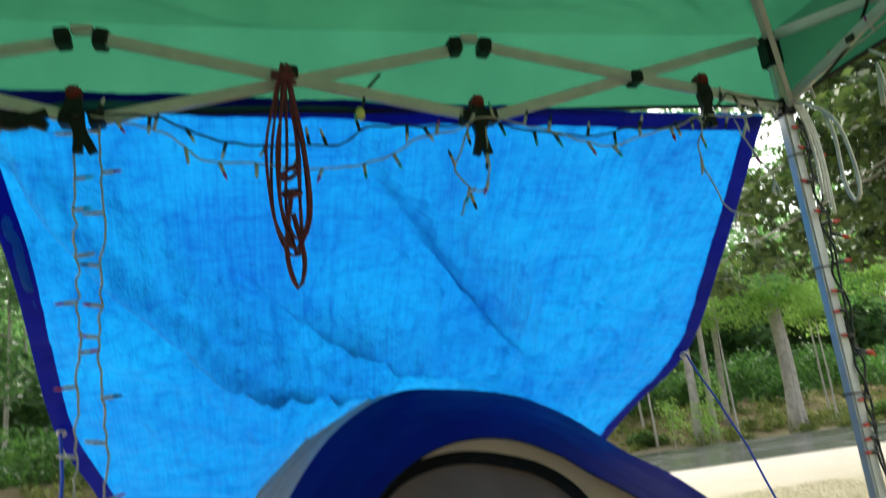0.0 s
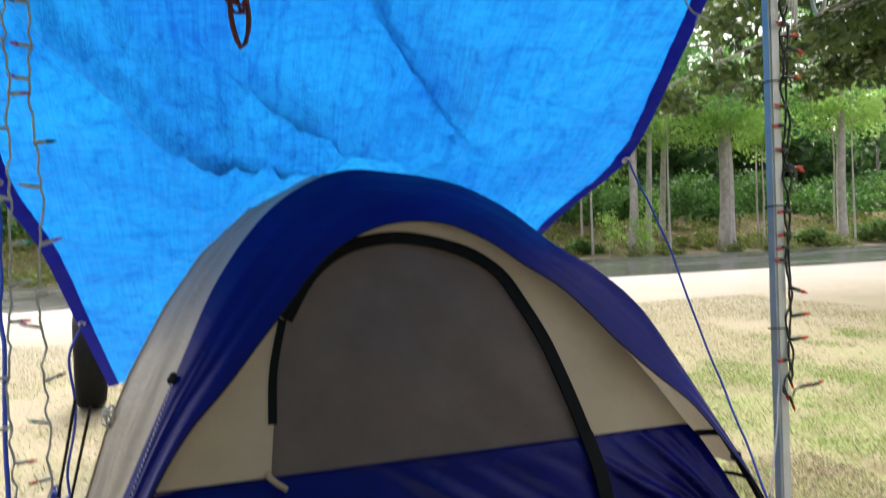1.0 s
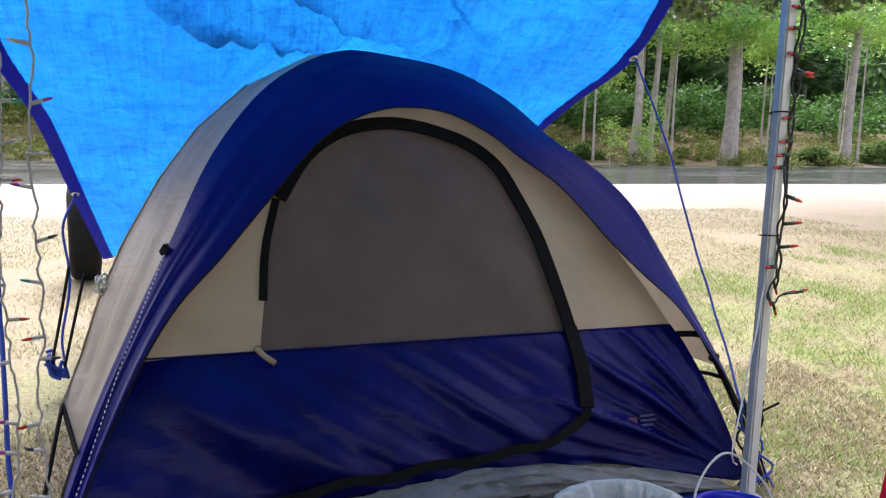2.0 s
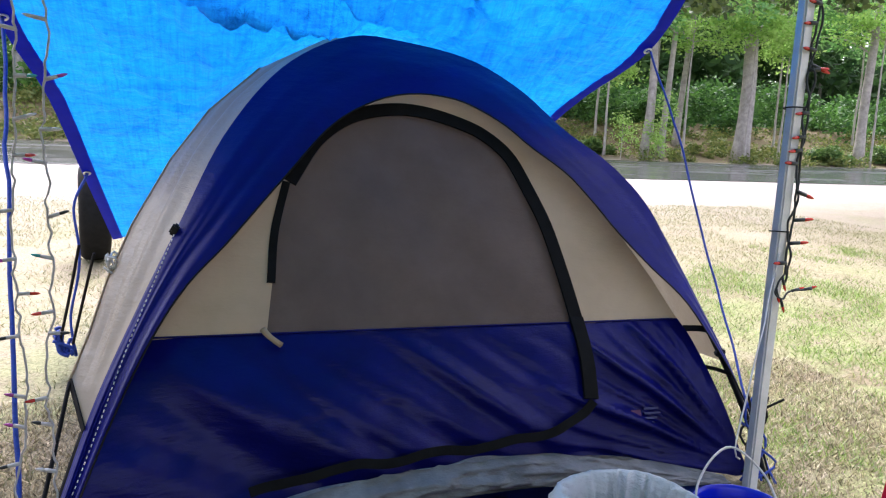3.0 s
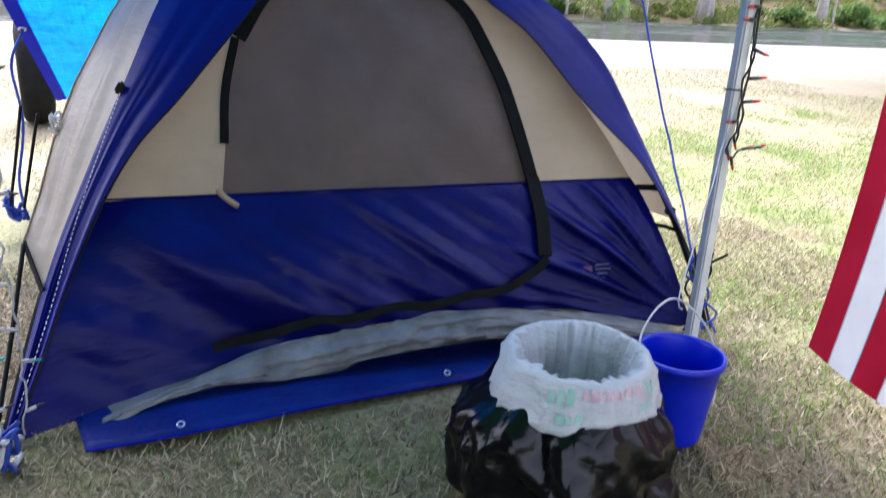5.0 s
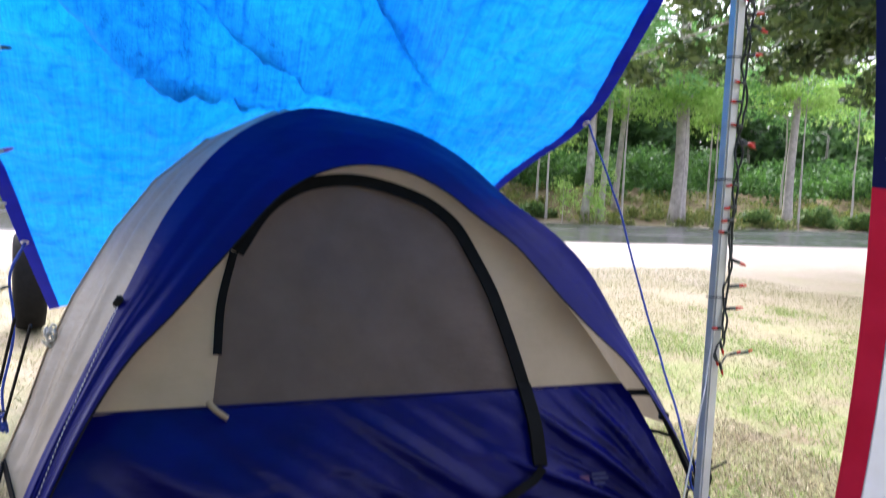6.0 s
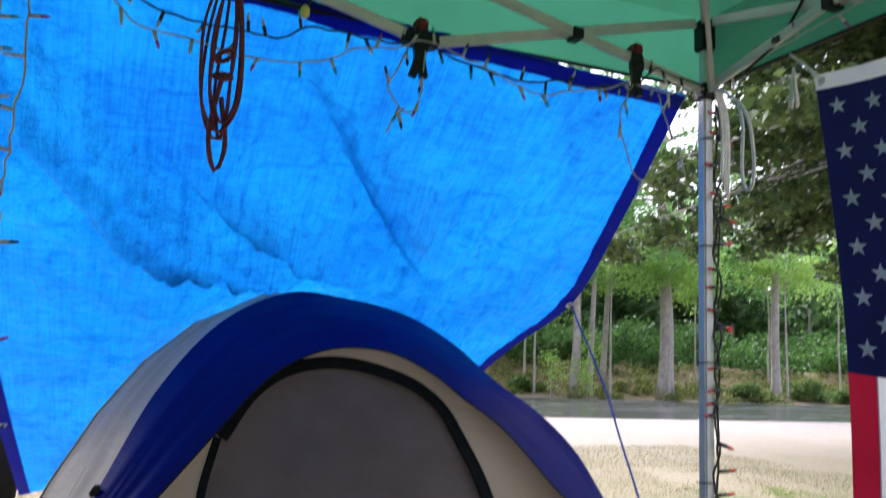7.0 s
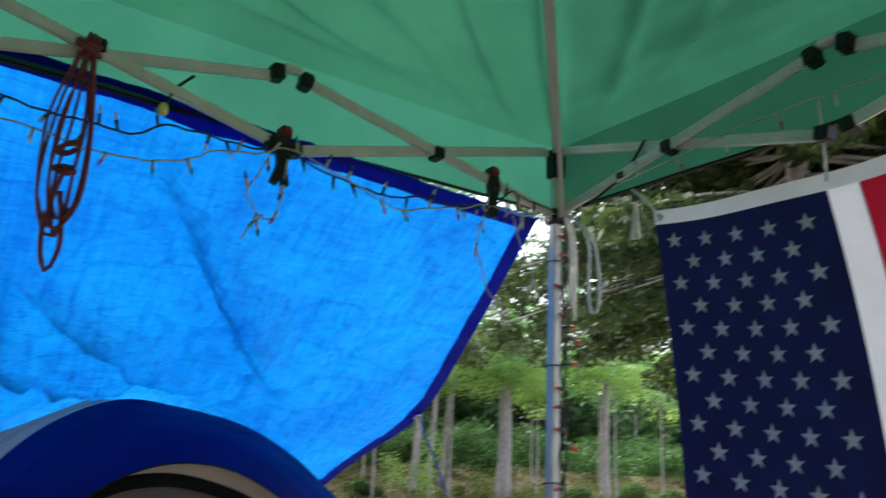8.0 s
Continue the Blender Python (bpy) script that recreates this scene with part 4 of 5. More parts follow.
# ---- tarpaulin over the tent ----
T_LEFT = [(-2.17, 0.02, 2.03), (-2.13, 0.41, 1.72), (-2.15, 1.04, 1.33), (-2.08, 1.43, 1.09), (-2.04, 1.96, 0.77), (-1.99, 2.65, 0.36)]
T_RIGHT = [(-0.06, 0.02, 1.955), (0.05, 0.50, 1.65), (0.13, 0.95, 1.38), (0.02, 1.27, 1.19), (-0.05, 1.55, 1.02), (-0.08, 2.0, 0.80)]


def tarp_point(u, v, L, R):
    k = v * (len(L) - 1)
    i = min(int(k), len(L) - 2)
    f = k - i
    a, b = L[i] * (1 - f) + L[i + 1] * f, R[i] * (1 - f) + R[i + 1] * f
    p = a * (1 - u) + b * u
    x, y, z = p
    # drape over the crown of the tent
    dome = 1.385 - 0.55 * ((x - TX) / 0.95) ** 2 - 0.42 * max(0.0, (y - 1.1)) ** 2 - 0.3 * max(0.0, 0.95 - y) ** 2 * 4
    z = z + 0.5 * ((dome - z) + math.sqrt((dome - z) ** 2 + 0.0012)) if y > 0.55 else z
    # slack: a long fold from the upper left towards the crown, lesser ones from the crown up
    edge = math.sin(math.pi * min(1, 0.03 + v * 1.1)) ** 0.7 * math.sin(math.pi * u) ** 0.4 if v < 0.88 else 0.0
    wig = 0.02 * wave(x, y, 7, 4.0)
    fx = float(np.interp(y, [0.0, 0.11, 0.37, 0.61, 0.84, 0.95, 1.05], [-2.15, -2.07, -1.87, -1.71, -1.48, -1.25, -0.9]))
    d = (x - fx) * 0.75 + wig
    on = min(1.0, max(0.0, (1.06 - y) * 3.5))
    held = min(1.0, v * 14) * min(1.0, u * 18) * min(1.0, (1 - u) * 8)
    z += held * on * (0.080 * math.exp(-((d + 0.10) / 0.065) ** 2) - 0.175 * math.exp(-((d - 0.04) / 0.080) ** 2) + 0.035 * math.exp(-((d - 0.07) / 0.018) ** 2) - 0.03 * math.exp(-((d + 0.27) / 0.07) ** 2))
    d2 = x - (-1.235 + 0.82 * (y - 0.15)) + 1.6 * wig
    band = max(0.0, 1 - abs(y - 0.45) / 0.45) ** 0.7
    z += edge * band * (0.090 * math.exp(-((d2 + 0.02) / 0.08) ** 2) - 0.185 * math.exp(-((d2 - 0.15) / 0.11) ** 2) + 0.02 * math.exp(-((d2 - 0.27) / 0.06) ** 2))
    d3 = x - (-1.50 + 1.3 * (y - 0.55)) + 1.6 * wig
    z += edge * (0.060 * math.exp(-(d3 / 0.06) ** 2) - 0.115 * math.exp(-((d3 - 0.12) / 0.08) ** 2)) * max(0.0, 1 - abs(y - 0.70) / 0.36) ** 0.7
    d5 = x - (-0.45 - 0.35 * (y - 0.6)) + wig
    z += edge * -0.026 * math.exp(-(d5 / 0.035) ** 2) * max(0.0, 1 - abs(y - 0.65) / 0.3)
    z += edge * (0.020 * (1 - abs(wave(x, y, 11, 2.6))) ** 9 - 0.016 * (1 - abs(wave(x * 1.5, y, 13, 4.5))) ** 9 + 0.010 * (1 - abs(wave(x * 2.5, y * 0.8, 17, 7.0))) ** 8)
    crumpled = 0.35 + max(0.0, wave(x, y, 4, 2.0)) * 1.6 + 0.5 * math.exp(-((d2 - 0.1) / 0.2) ** 2)
    z += edge * crumpled * 1.5 * (0.014 * wave(x * 3.0, y * 11.0, 2, 1.6) + 0.016 * (1 - abs(wave(x * 1.3 + 0.4 * y, y * 4.0, 21, 3.2))) ** 7 - 0.012 * (1 - abs(wave(x * 1.2 - 0.5 * y, y * 3.0, 27, 5.5))) ** 7)
    z += edge * 0.012 * (1 - abs(wave(x * 4.0, y * 0.7, 31, 2.2))) ** 8
    z += edge * (0.024 * wave(x, y, 2, 4.0) + 0.012 * wave(x, y, 3, 10.0) + 0.005 * wave(x * 3, y, 5, 12.0))
    return (x, y, z)


def build_tarp():
    t = thing("tarpaulin", "bright blue polythene tarpaulin slung from the canopy over the tent", "tarpaulin", "", (0, 0, 0))
    L, R = spline(T_LEFT, 60), spline(T_RIGHT, 60)
    rows = [[tarp_point(u, v, L, R) for u in np.linspace(0, 1, 230)] for v in np.linspace(0, 1, 230)]
    g = np.array(rows)
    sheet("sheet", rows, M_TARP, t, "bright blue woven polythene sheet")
    lift = np.array((0, -0.002, -0.004))

    def band(name, path, inward, w):
        a = path + lift
        b = path + inward * w + lift
        sheet(name, [a, (a + b) / 2, b], M_HEM, t, "dark blue doubled hem")

    n = np.cross(np.gradient(g[:, 0], axis=0), (0, 0, 1.0))
    w = 0.055
    for name, col, inner in (("left_hem", g[:, 0], g[:, 6]), ("right_hem", g[:, -1], g[:, -7]), ("top_hem", g[0], g[5])):
        d = inner - col
        d /= np.linalg.norm(d, axis=1, keepdims=True)
        band(name.split("_")[1], col, d, w)
    for x, y, z in ((0.115, 0.95, 1.375), (-2.13, 1.04, 1.325), (-2.02, 1.96, 0.77), (-0.035, 0.06, 1.915)):
        ring("grommet", (x, y, z - 0.008), (0.1, -0.6, -1), 0.013, 0.004, M_METAL, t, "metal grommet")
    return g


build_tarp()


# ---- ropes and guys ----
def rope(label, pts, r, material, n=30, name="guy_rope"):
    way = spline(pts, n)
    way += np.array([[0.008 * wave(*q, 7.0, 1.0), 0.0, 0.0] for q in way])
    o = tube(name, way, r, material, None, "", 7)
    return tagged(o, label, "rope")


rope("blue guy rope from tarpaulin grommet to tent peg", [(0.125, 0.95, 1.37), (0.205, 0.86, 1.10), (0.235, 0.78, 0.90), (0.247, 0.60, 0.573), (0.193, 0.30, 0.221), (0.16, 0.10, 0.02), (0.15, 0.06, 0.0)], 0.0042, M_BLUEROPE)
rope("blue guy rope from tarpaulin grommet to corner peg", [(-2.13, 1.04, 1.32), (-2.07, 0.72, 0.92), (-2.0, 0.36, 0.50), (-1.93, 0.0, 0.06), (-1.90, -0.12, 0.0)], 0.006, M_BLUEROPE)
rope("thin purple-blue rope hanging from tarpaulin grommet", [(-2.02, 1.96, 0.76), (-2.07, 1.94, 0.62), (-2.06, 1.93, 0.35), (-2.10, 1.92, 0.12), (-2.09, 1.9, 0.0)], 0.006, M_BLUEROPE)
rope("white twine tied from canopy leg to bucket handle", [(-0.012, -0.022, 0.74), (-0.05, -0.05, 0.64), (-0.19, -0.18, 0.47), (-0.318, -0.298, 0.322), (-0.30, -0.295, 0.285)], 0.0022, M_WHITECORD)


def build_peg_bundle():
    b = thing("rope_bundle", "tangle of blue and white rope round tent peg", "rope", "", (-1.90, -0.12, 0))
    rng = random.Random(3)
    for i in range(7):
        pts = [(rng.uniform(-0.05, 0.05), rng.uniform(-0.04, 0.04), abs(rng.uniform(-0.01, 0.09))) for _ in range(6)]
        tube("loop", spline(pts, 24), 0.006, M_BLUEROPE if i % 3 else M_WHITECORD, b, "", 6)
    tube("loop", spline([(-0.30, 0.28, 0.01), (-0.16, 0.02, 0.03), (-0.03, -0.02, 0.03)], 14), 0.008, M_BLUEROPE, b, "", 6)
    tube("peg", [(0.01, 0, 0.10), (0, 0, 0.0)], 0.005, M_METAL, b, "steel peg", 6)
    k = thing("rope_knot", "blue rope knot beside the tent", "rope", "", (-2.06, 1.5, 0.0))
    for i in range(5):
        pts = [(rng.uniform(-0.04, 0.04), rng.uniform(-0.03, 0.03), rng.uniform(0.02, 0.20)) for _ in range(5)]
        tube("loop", spline(pts, 18), 0.007, M_BLUEROPE, k, "", 6)
    for a, z in ((-0.02, 0.55), (0.03, 0.52)):
        tube("cord", spline([(a, 0, 0.12), (0.05 + a, -0.1, 0.3), (0.11 + a, -0.2, z)], 10), 0.006, M_TRIM, k, "black guy cord", 5)
    # cords at the foot of the leg
    c = thing("cord_tangle", "tangle of dark cord at the foot of the canopy leg", "rope", "", (0.07, 0.06, 0))
    for i in range(9):
        pts = [(rng.uniform(-0.05, 0.06), rng.uniform(-0.04, 0.06), 0.02 + 0.26 * k2 / 4 + rng.uniform(-0.02, 0.02)) for k2 in range(5)]
        tube("loop", spline(pts, 18), 0.004, M_TRIM if i % 3 else M_BLUEROPE, c, "", 5)


build_peg_bundle()


def build_rope_coil():
    c = thing("rope_coil", "coil of maroon rope hanging from the frame", "rope", "", (-1.43, -0.03, 2.05))
    rng = random.Random(5)
    for i in range(5):
        w = 0.014 + 0.0075 * i
        top, low = rng.uniform(-0.02, 0.02), -(0.475 - 0.022 * (i % 3) - rng.uniform(0, 0.02))
        cx, cy = rng.uniform(-0.010, 0.010), rng.uniform(-0.02, 0.02)
        j = lambda: rng.uniform(-0.006, 0.006)
        pts = [(cx, cy, top), (cx - 0.5 * w + j(), cy - 0.01, -0.09), (cx - w + j(), cy, -0.20), (cx - w + j(), cy, -0.33), (cx - 0.75 * w, cy, 0.9 * low), (cx, cy, low), (cx + 0.75 * w, cy + 0.01, 0.9 * low), (cx + w + j(), cy + 0.01, -0.33), (cx + w + j(), cy, -0.20), (cx + 0.5 * w + j(), cy, -0.09), (cx + 0.01, cy, top)]
        tube("strand", spline(pts, 60), 0.0038, M_ROPE, c, "", 6)
    tube("strand", spline([(0.0, 0, -0.30), (-0.02, 0, -0.45), (0.0, 0, -0.535), (0.018, 0, -0.47), (0.0, 0, -0.36)], 24), 0.0058, M_ROPE, c, "", 6)
    for z in (-0.005, -0.02, -0.26, -0.31):
        r = 0.022 if z > -0.1 else 0.018
        pts = [((r + 0.003 * rng.random()) * math.cos(u), r * 0.9 * math.sin(u), z + 0.012 * math.sin(u + z * 40)) for u in np.linspace(0, 2 * math.pi, 16)]
        tube("wrap", pts, 0.0062, M_ROPE, c, "", 6)


build_rope_coil()


# ---- clamps on the frame ----
def build_clamp(at, tilt, size=1.0):
    c = thing("spring_clamp", "black spring clamp with red tip gripping the tarpaulin edge", "clamp", "clamps on the frame", at)
    c.rotation_euler = (0, 0, 0)
    for e in (-1, 1):
        arm = spline([(0.006 * e, -0.018, 0.0), (0.012 * e, -0.020, -0.04 * size), (0.004 * e + tilt * 0.05, -0.022, -0.08 * size), (0.016 * e + tilt * 0.1, -0.024, -0.135 * size)], 14)
        tube("arm", arm, 0.01, M_BRACKET, c, "", flat=(0.020, 0.016), normal=(0, -1, 0))
    part("jaw", box_data((0.032, 0.045, 0.03), 0.006), M_REDPAD, c, "red rubber jaw pad", pose(0, -0.012, 0.012))
    tube("spring", [(-0.016, -0.02, -0.045), (0.016, -0.02, -0.045)], 0.012, M_BRACKET, c, "", 10)
    return c


for at, tilt in (((-1.895, 0.0, 1.985), 0.25), ((-0.945, 0.0, 1.965), -0.05), ((-0.27, 0.0, 2.035), -0.1)):
    build_clamp(at, tilt)
side_clamp = build_clamp((-2.04, -0.01, 1.925), 0.0, 0.7)
side_clamp.rotation_euler = (0, radians(-90), 0)


# ---- string lights ----
def bulb(parent, at, way, material, socket=M_DARKWIRE, size=1.05):
    w = Vector(way).normalized()
    at = Vector(at)
    s = tube("socket", [at, at + w * 0.023 * size], 0.0042 * size, socket, parent, "", 6)
    tube("bulb", [at + w * 0.023 * size, at + w * 0.030 * size, at + w * 0.038 * size, at + w * 0.042 * size], [0.0034 * size, 0.0040 * size, 0.0026 * size, 0.0006 * size], material, s, "", 6)


def light_string(label, pts, wire, bulbs, count, r=0.0024, seed=1, n=80, ways=None, jitter=0.005, socket=None, size=1.05):
    s = thing("string_lights", label, "string lights")
    rng = random.Random(seed)
    p = spline(pts, n)
    p += np.array([[jitter * wave(*q, 30.0, seed), jitter * wave(*q, 30.0, seed + 5), jitter * wave(*q, 30.0, seed + 9)] for q in p])
    tube("wire", p, r, wire, s, "", 5)
    for i in range(count):
        k = int((i + 0.5 + rng.uniform(-0.3, 0.3)) / count * (n - 1))
        way = rng.choice(ways) if ways else (rng.uniform(-0.6, 0.6), rng.uniform(-0.5, 0.2), rng.choice((-1, 1, -1)))
        bulb(s, p[k], way, rng.choice(bulbs), socket or wire, size)
    return s


MIXED = [M_BULBCLEAR, M_BULBPINK, M_BULBCLEAR, M_DARKWIRE, M_DARKWIRE, M_BULBPINK, M_BULBCLEAR, M_DARKWIRE, M_BULBTEAL, M_BULBRED]
light_string("dark wire string lights along the frame edge", [(-1.86, -0.02, 1.945), (-1.72, -0.02, 1.935), (-1.566, -0.02, 1.871), (-1.383, -0.02, 1.863), (-1.30, -0.02, 1.868), (-1.229, -0.02, 1.907), (-1.012, -0.02, 1.912), (-0.93, -0.02, 1.93), (-0.859, -0.02, 1.906), (-0.74, -0.02, 1.885), (-0.623, -0.02, 1.878), (-0.54, -0.02, 1.90), (-0.452, -0.02, 1.897), (-0.35, -0.02, 1.92), (-0.268, -0.02, 1.94), (-0.20, -0.02, 2.0), (-0.12, -0.02, 1.985), (-0.03, -0.03, 1.975)], M_DARKWIRE, [M_BULBCLEAR, M_BULBTEAL, M_BULBCLEAR], 22, 0.003, 1, 140)
light_string("grey-white wire string lights along the frame edge", [(-1.86, -0.025, 1.94), (-1.70, -0.03, 1.89), (-1.63, -0.03, 1.83), (-1.50, -0.03, 1.815), (-1.387, -0.03, 1.797), (-1.223, -0.03, 1.817), (-1.12, -0.03, 1.87), (-1.0, -0.03, 1.90), (-0.94, -0.03, 1.93), (-0.80, -0.03, 1.90), (-0.60, -0.03, 1.845), (-0.50, -0.03, 1.875), (-0.38, -0.03, 1.90), (-0.30, -0.03, 1.93), (-0.16, -0.03, 1.93), (-0.03, -0.03, 1.965)], M_WHITEWIRE, MIXED, 22, 0.0024, 2, 140)
light_string("grey-white icicle strand hanging from clamp", [(-0.98, -0.03, 1.91), (-1.01, -0.03, 1.83), (-1.03, -0.03, 1.79), (-0.99, -0.03, 1.735), (-0.955, -0.03, 1.735)], M_WHITEWIRE, MIXED, 3, 0.0024, 3, 40)
light_string("grey-white icicle strand hanging from clamp", [(-0.955, -0.03, 1.735), (-0.94, -0.03, 1.80), (-0.935, -0.03, 1.90)], M_WHITEWIRE, MIXED, 2, 0.0024, 4, 30)
light_string("grey-white icicle strand hanging from clamp", [(-0.985, -0.03, 1.74), (-1.01, -0.03, 1.71), (-1.03, -0.03, 1.672)], M_WHITEWIRE, MIXED, 1, 0.0024, 14, 20)
light_string("grey-white icicle strand hanging beside the leg", [(-0.29, -0.03, 1.93), (-0.33, -0.03, 1.84), (-0.325, -0.03, 1.77), (-0.30, -0.03, 1.70), (-0.27, -0.03, 1.655), (-0.22, -0.03, 1.64)], M_WHITEWIRE, MIXED, 3, 0.0024, 5, 40)
light_string("grey-white icicle strand hanging beside the leg", [(-0.20, -0.03, 1.92), (-0.17, -0.03, 1.84), (-0.12, -0.03, 1.76), (-0.10, -0.03, 1.68)], M_WHITEWIRE, MIXED, 3, 0.0024, 6, 40)
SIDEWAYS = [(1, -0.2, 0.05), (-1, -0.2, -0.1), (0.9, 0.1, 0.3), (-1, 0.1, 0.2)]
light_string("grey-white strand of string lights hanging to the ground", [(-1.892, 0.0, 1.94), (-1.898, 0.0, 1.70), (-1.888, 0.0, 1.45), (-1.894, 0.0, 1.20), (-1.905, 0.0, 0.95), (-1.915, 0.0, 0.70), (-1.90, 0.0, 0.45), (-1.925, 0.0, 0.22), (-1.91, -0.02, 0.02)], M_WHITEWIRE, MIXED, 20, 0.0026, 7, 110, SIDEWAYS, 0.012)
light_string("grey-white strand of string lights hanging to the ground", [(-1.848, 0.0, 1.93), (-1.84, 0.0, 1.70), (-1.848, 0.0, 1.45), (-1.838, 0.0, 1.20), (-1.85, 0.0, 0.95), (-1.845, 0.0, 0.70), (-1.86, 0.0, 0.45), (-1.85, 0.0, 0.22), (-1.86, -0.03, 0.02)], M_WHITEWIRE, MIXED, 20, 0.0026, 8, 110, SIDEWAYS, 0.012)
LEGWAYS = [(-1, -0.28, 0.05), (1, -0.3, 0.1), (-1, -0.25, -0.1), (0.95, -0.2, -0.35)]
coil = [(0.024 - 0.010 * (k / 16) ** 2 + 0.009 * math.sin(1.9 * k), -0.024 + 0.006 * math.cos(4.1 * k), 1.93 - 0.078 * k) for k in range(17)]
light_string("dark wire string lights with red bulbs taped to the leg", coil, M_DARKWIRE, [M_BULBRED], 15, 0.0034, 9, 150, LEGWAYS, 0.005, None, 1.35)
coil2 = [(0.026 - 0.010 * (k / 16) ** 2 - 0.009 * math.sin(1.9 * k), -0.022 + 0.008 * math.cos(3.1 * k), 1.93 - 0.080 * k) for k in range(17)]
light_string("dark wire string lights with red bulbs taped to the leg", coil2, M_DARKWIRE, [M_BULBRED], 6, 0.0034, 10, 120, LEGWAYS, 0.005, None, 1.35)
light_string("dark wire end of string lights on the leg", [(0.012, -0.03, 0.69), (-0.012, -0.032, 0.66), (-0.02, -0.035, 0.63), (0.01, -0.035, 0.615), (0.03, -0.03, 0.635), (0.10, -0.04, 0.64)], M_DARKWIRE, [M_BULBRED], 5, 0.003, 11, 40, [(1, 0, 0.2), (-1, 0, 0.4), (0.4, 0, -1)], 0.004)
light_string("grey-white wire lights along the side frame", [(0.0, -0.06, 1.975), (0.0, -0.25, 2.0), (0.0, -0.5, 2.02), (0.0, -0.75, 2.04), (0.0, -1.1, 2.03)], M_WHITEWIRE, MIXED, 8, 0.0024, 12, 60)


def build_leg_ties():
    rng = random.Random(6)
    for i in range(4):
        z = 1.80 - 0.33 * i + rng.uniform(-0.02, 0.02)
        t = ring("cable_tie", (0, 0, z), (0.05, 0.1, 1), 0.0275, 0.002, M_TRIM, None)
        tagged(t, "black cable tie round the canopy leg", "cable tie", "cable ties on the leg")
    y = thing("small_lamp", "small yellow bulb hung from black tie", "bulb", "", (-1.25, -0.015, 1.93))
    tube("tie", spline([(0.06, 0, 0.125), (0.02, 0, 0.075), (0.008, 0, 0.03)], 10), 0.004, M_BRACKET, y, "", 6)
    tube("bulb", [(0.0, -0.005, 0.03), (0.0, -0.005, 0.02), (0, -0.005, 0.005), (0, -0.005, -0.003)], [0.006, 0.012, 0.012, 0.004], M_YELLOW, y, "pale yellow bulb", 10)
    s = thing("cable_tie", "long black cable tie on the side frame", "cable tie", "", (0, -0.29, 2.0))
    tube("band", spline([(0, -0.09, 0.11), (-0.01, -0.05, 0.05), (-0.012, 0.0, 0.01), (-0.01, 0.12, -0.03)], 16), 0.0045, M_BRACKET, s, "", 6)
    part("head", box_data((0.02, 0.03, 0.02), 0.003), M_BRACKET, s, "", pose(-0.012, -0.01, 0.02))
    w = thing("white_cord_loop", "loop of white cord hanging from the leg top", "cord", "", (0, 0, 1.95))
    tube("loop", spline([(-0.01, -0.04, 0.02), (0.0, -0.10, -0.02), (0.0, -0.17, -0.10), (0.0, -0.195, -0.22), (0.0, -0.19, -0.31), (0.0, -0.165, -0.32), (0.0, -0.15, -0.26), (0.0, -0.155, -0.14), (0.0, -0.14, -0.06)], 50), 0.0052, M_WHITECORD, w, "", 7)
    for k in range(4):
        x = 0.03 + 0.008 * k
        tube("tail", spline([(x - 0.02, -0.03, 0.02), (x, -0.035, -0.06), (x + 0.006 * math.sin(k), -0.04, -0.16), (x - 0.004, -0.04, -0.26 - 0.02 * k)], 18), 0.0045, M_WHITECORD, w, "", 6)
    t = thing("tassel", "white cord tassel tied beside the flag", "cord", "", (0, -0.34, 1.93))
    for k in range(7):
        tube("strand", spline([(0, 0, 0), (0.004 * math.cos(k), 0.006 * math.sin(k * 2.1), -0.04), (0.010 * math.cos(k), 0.014 * math.sin(k * 2.1), -0.11)], 8), 0.0035, M_WHITECORD, t, "", 5)


build_leg_ties()


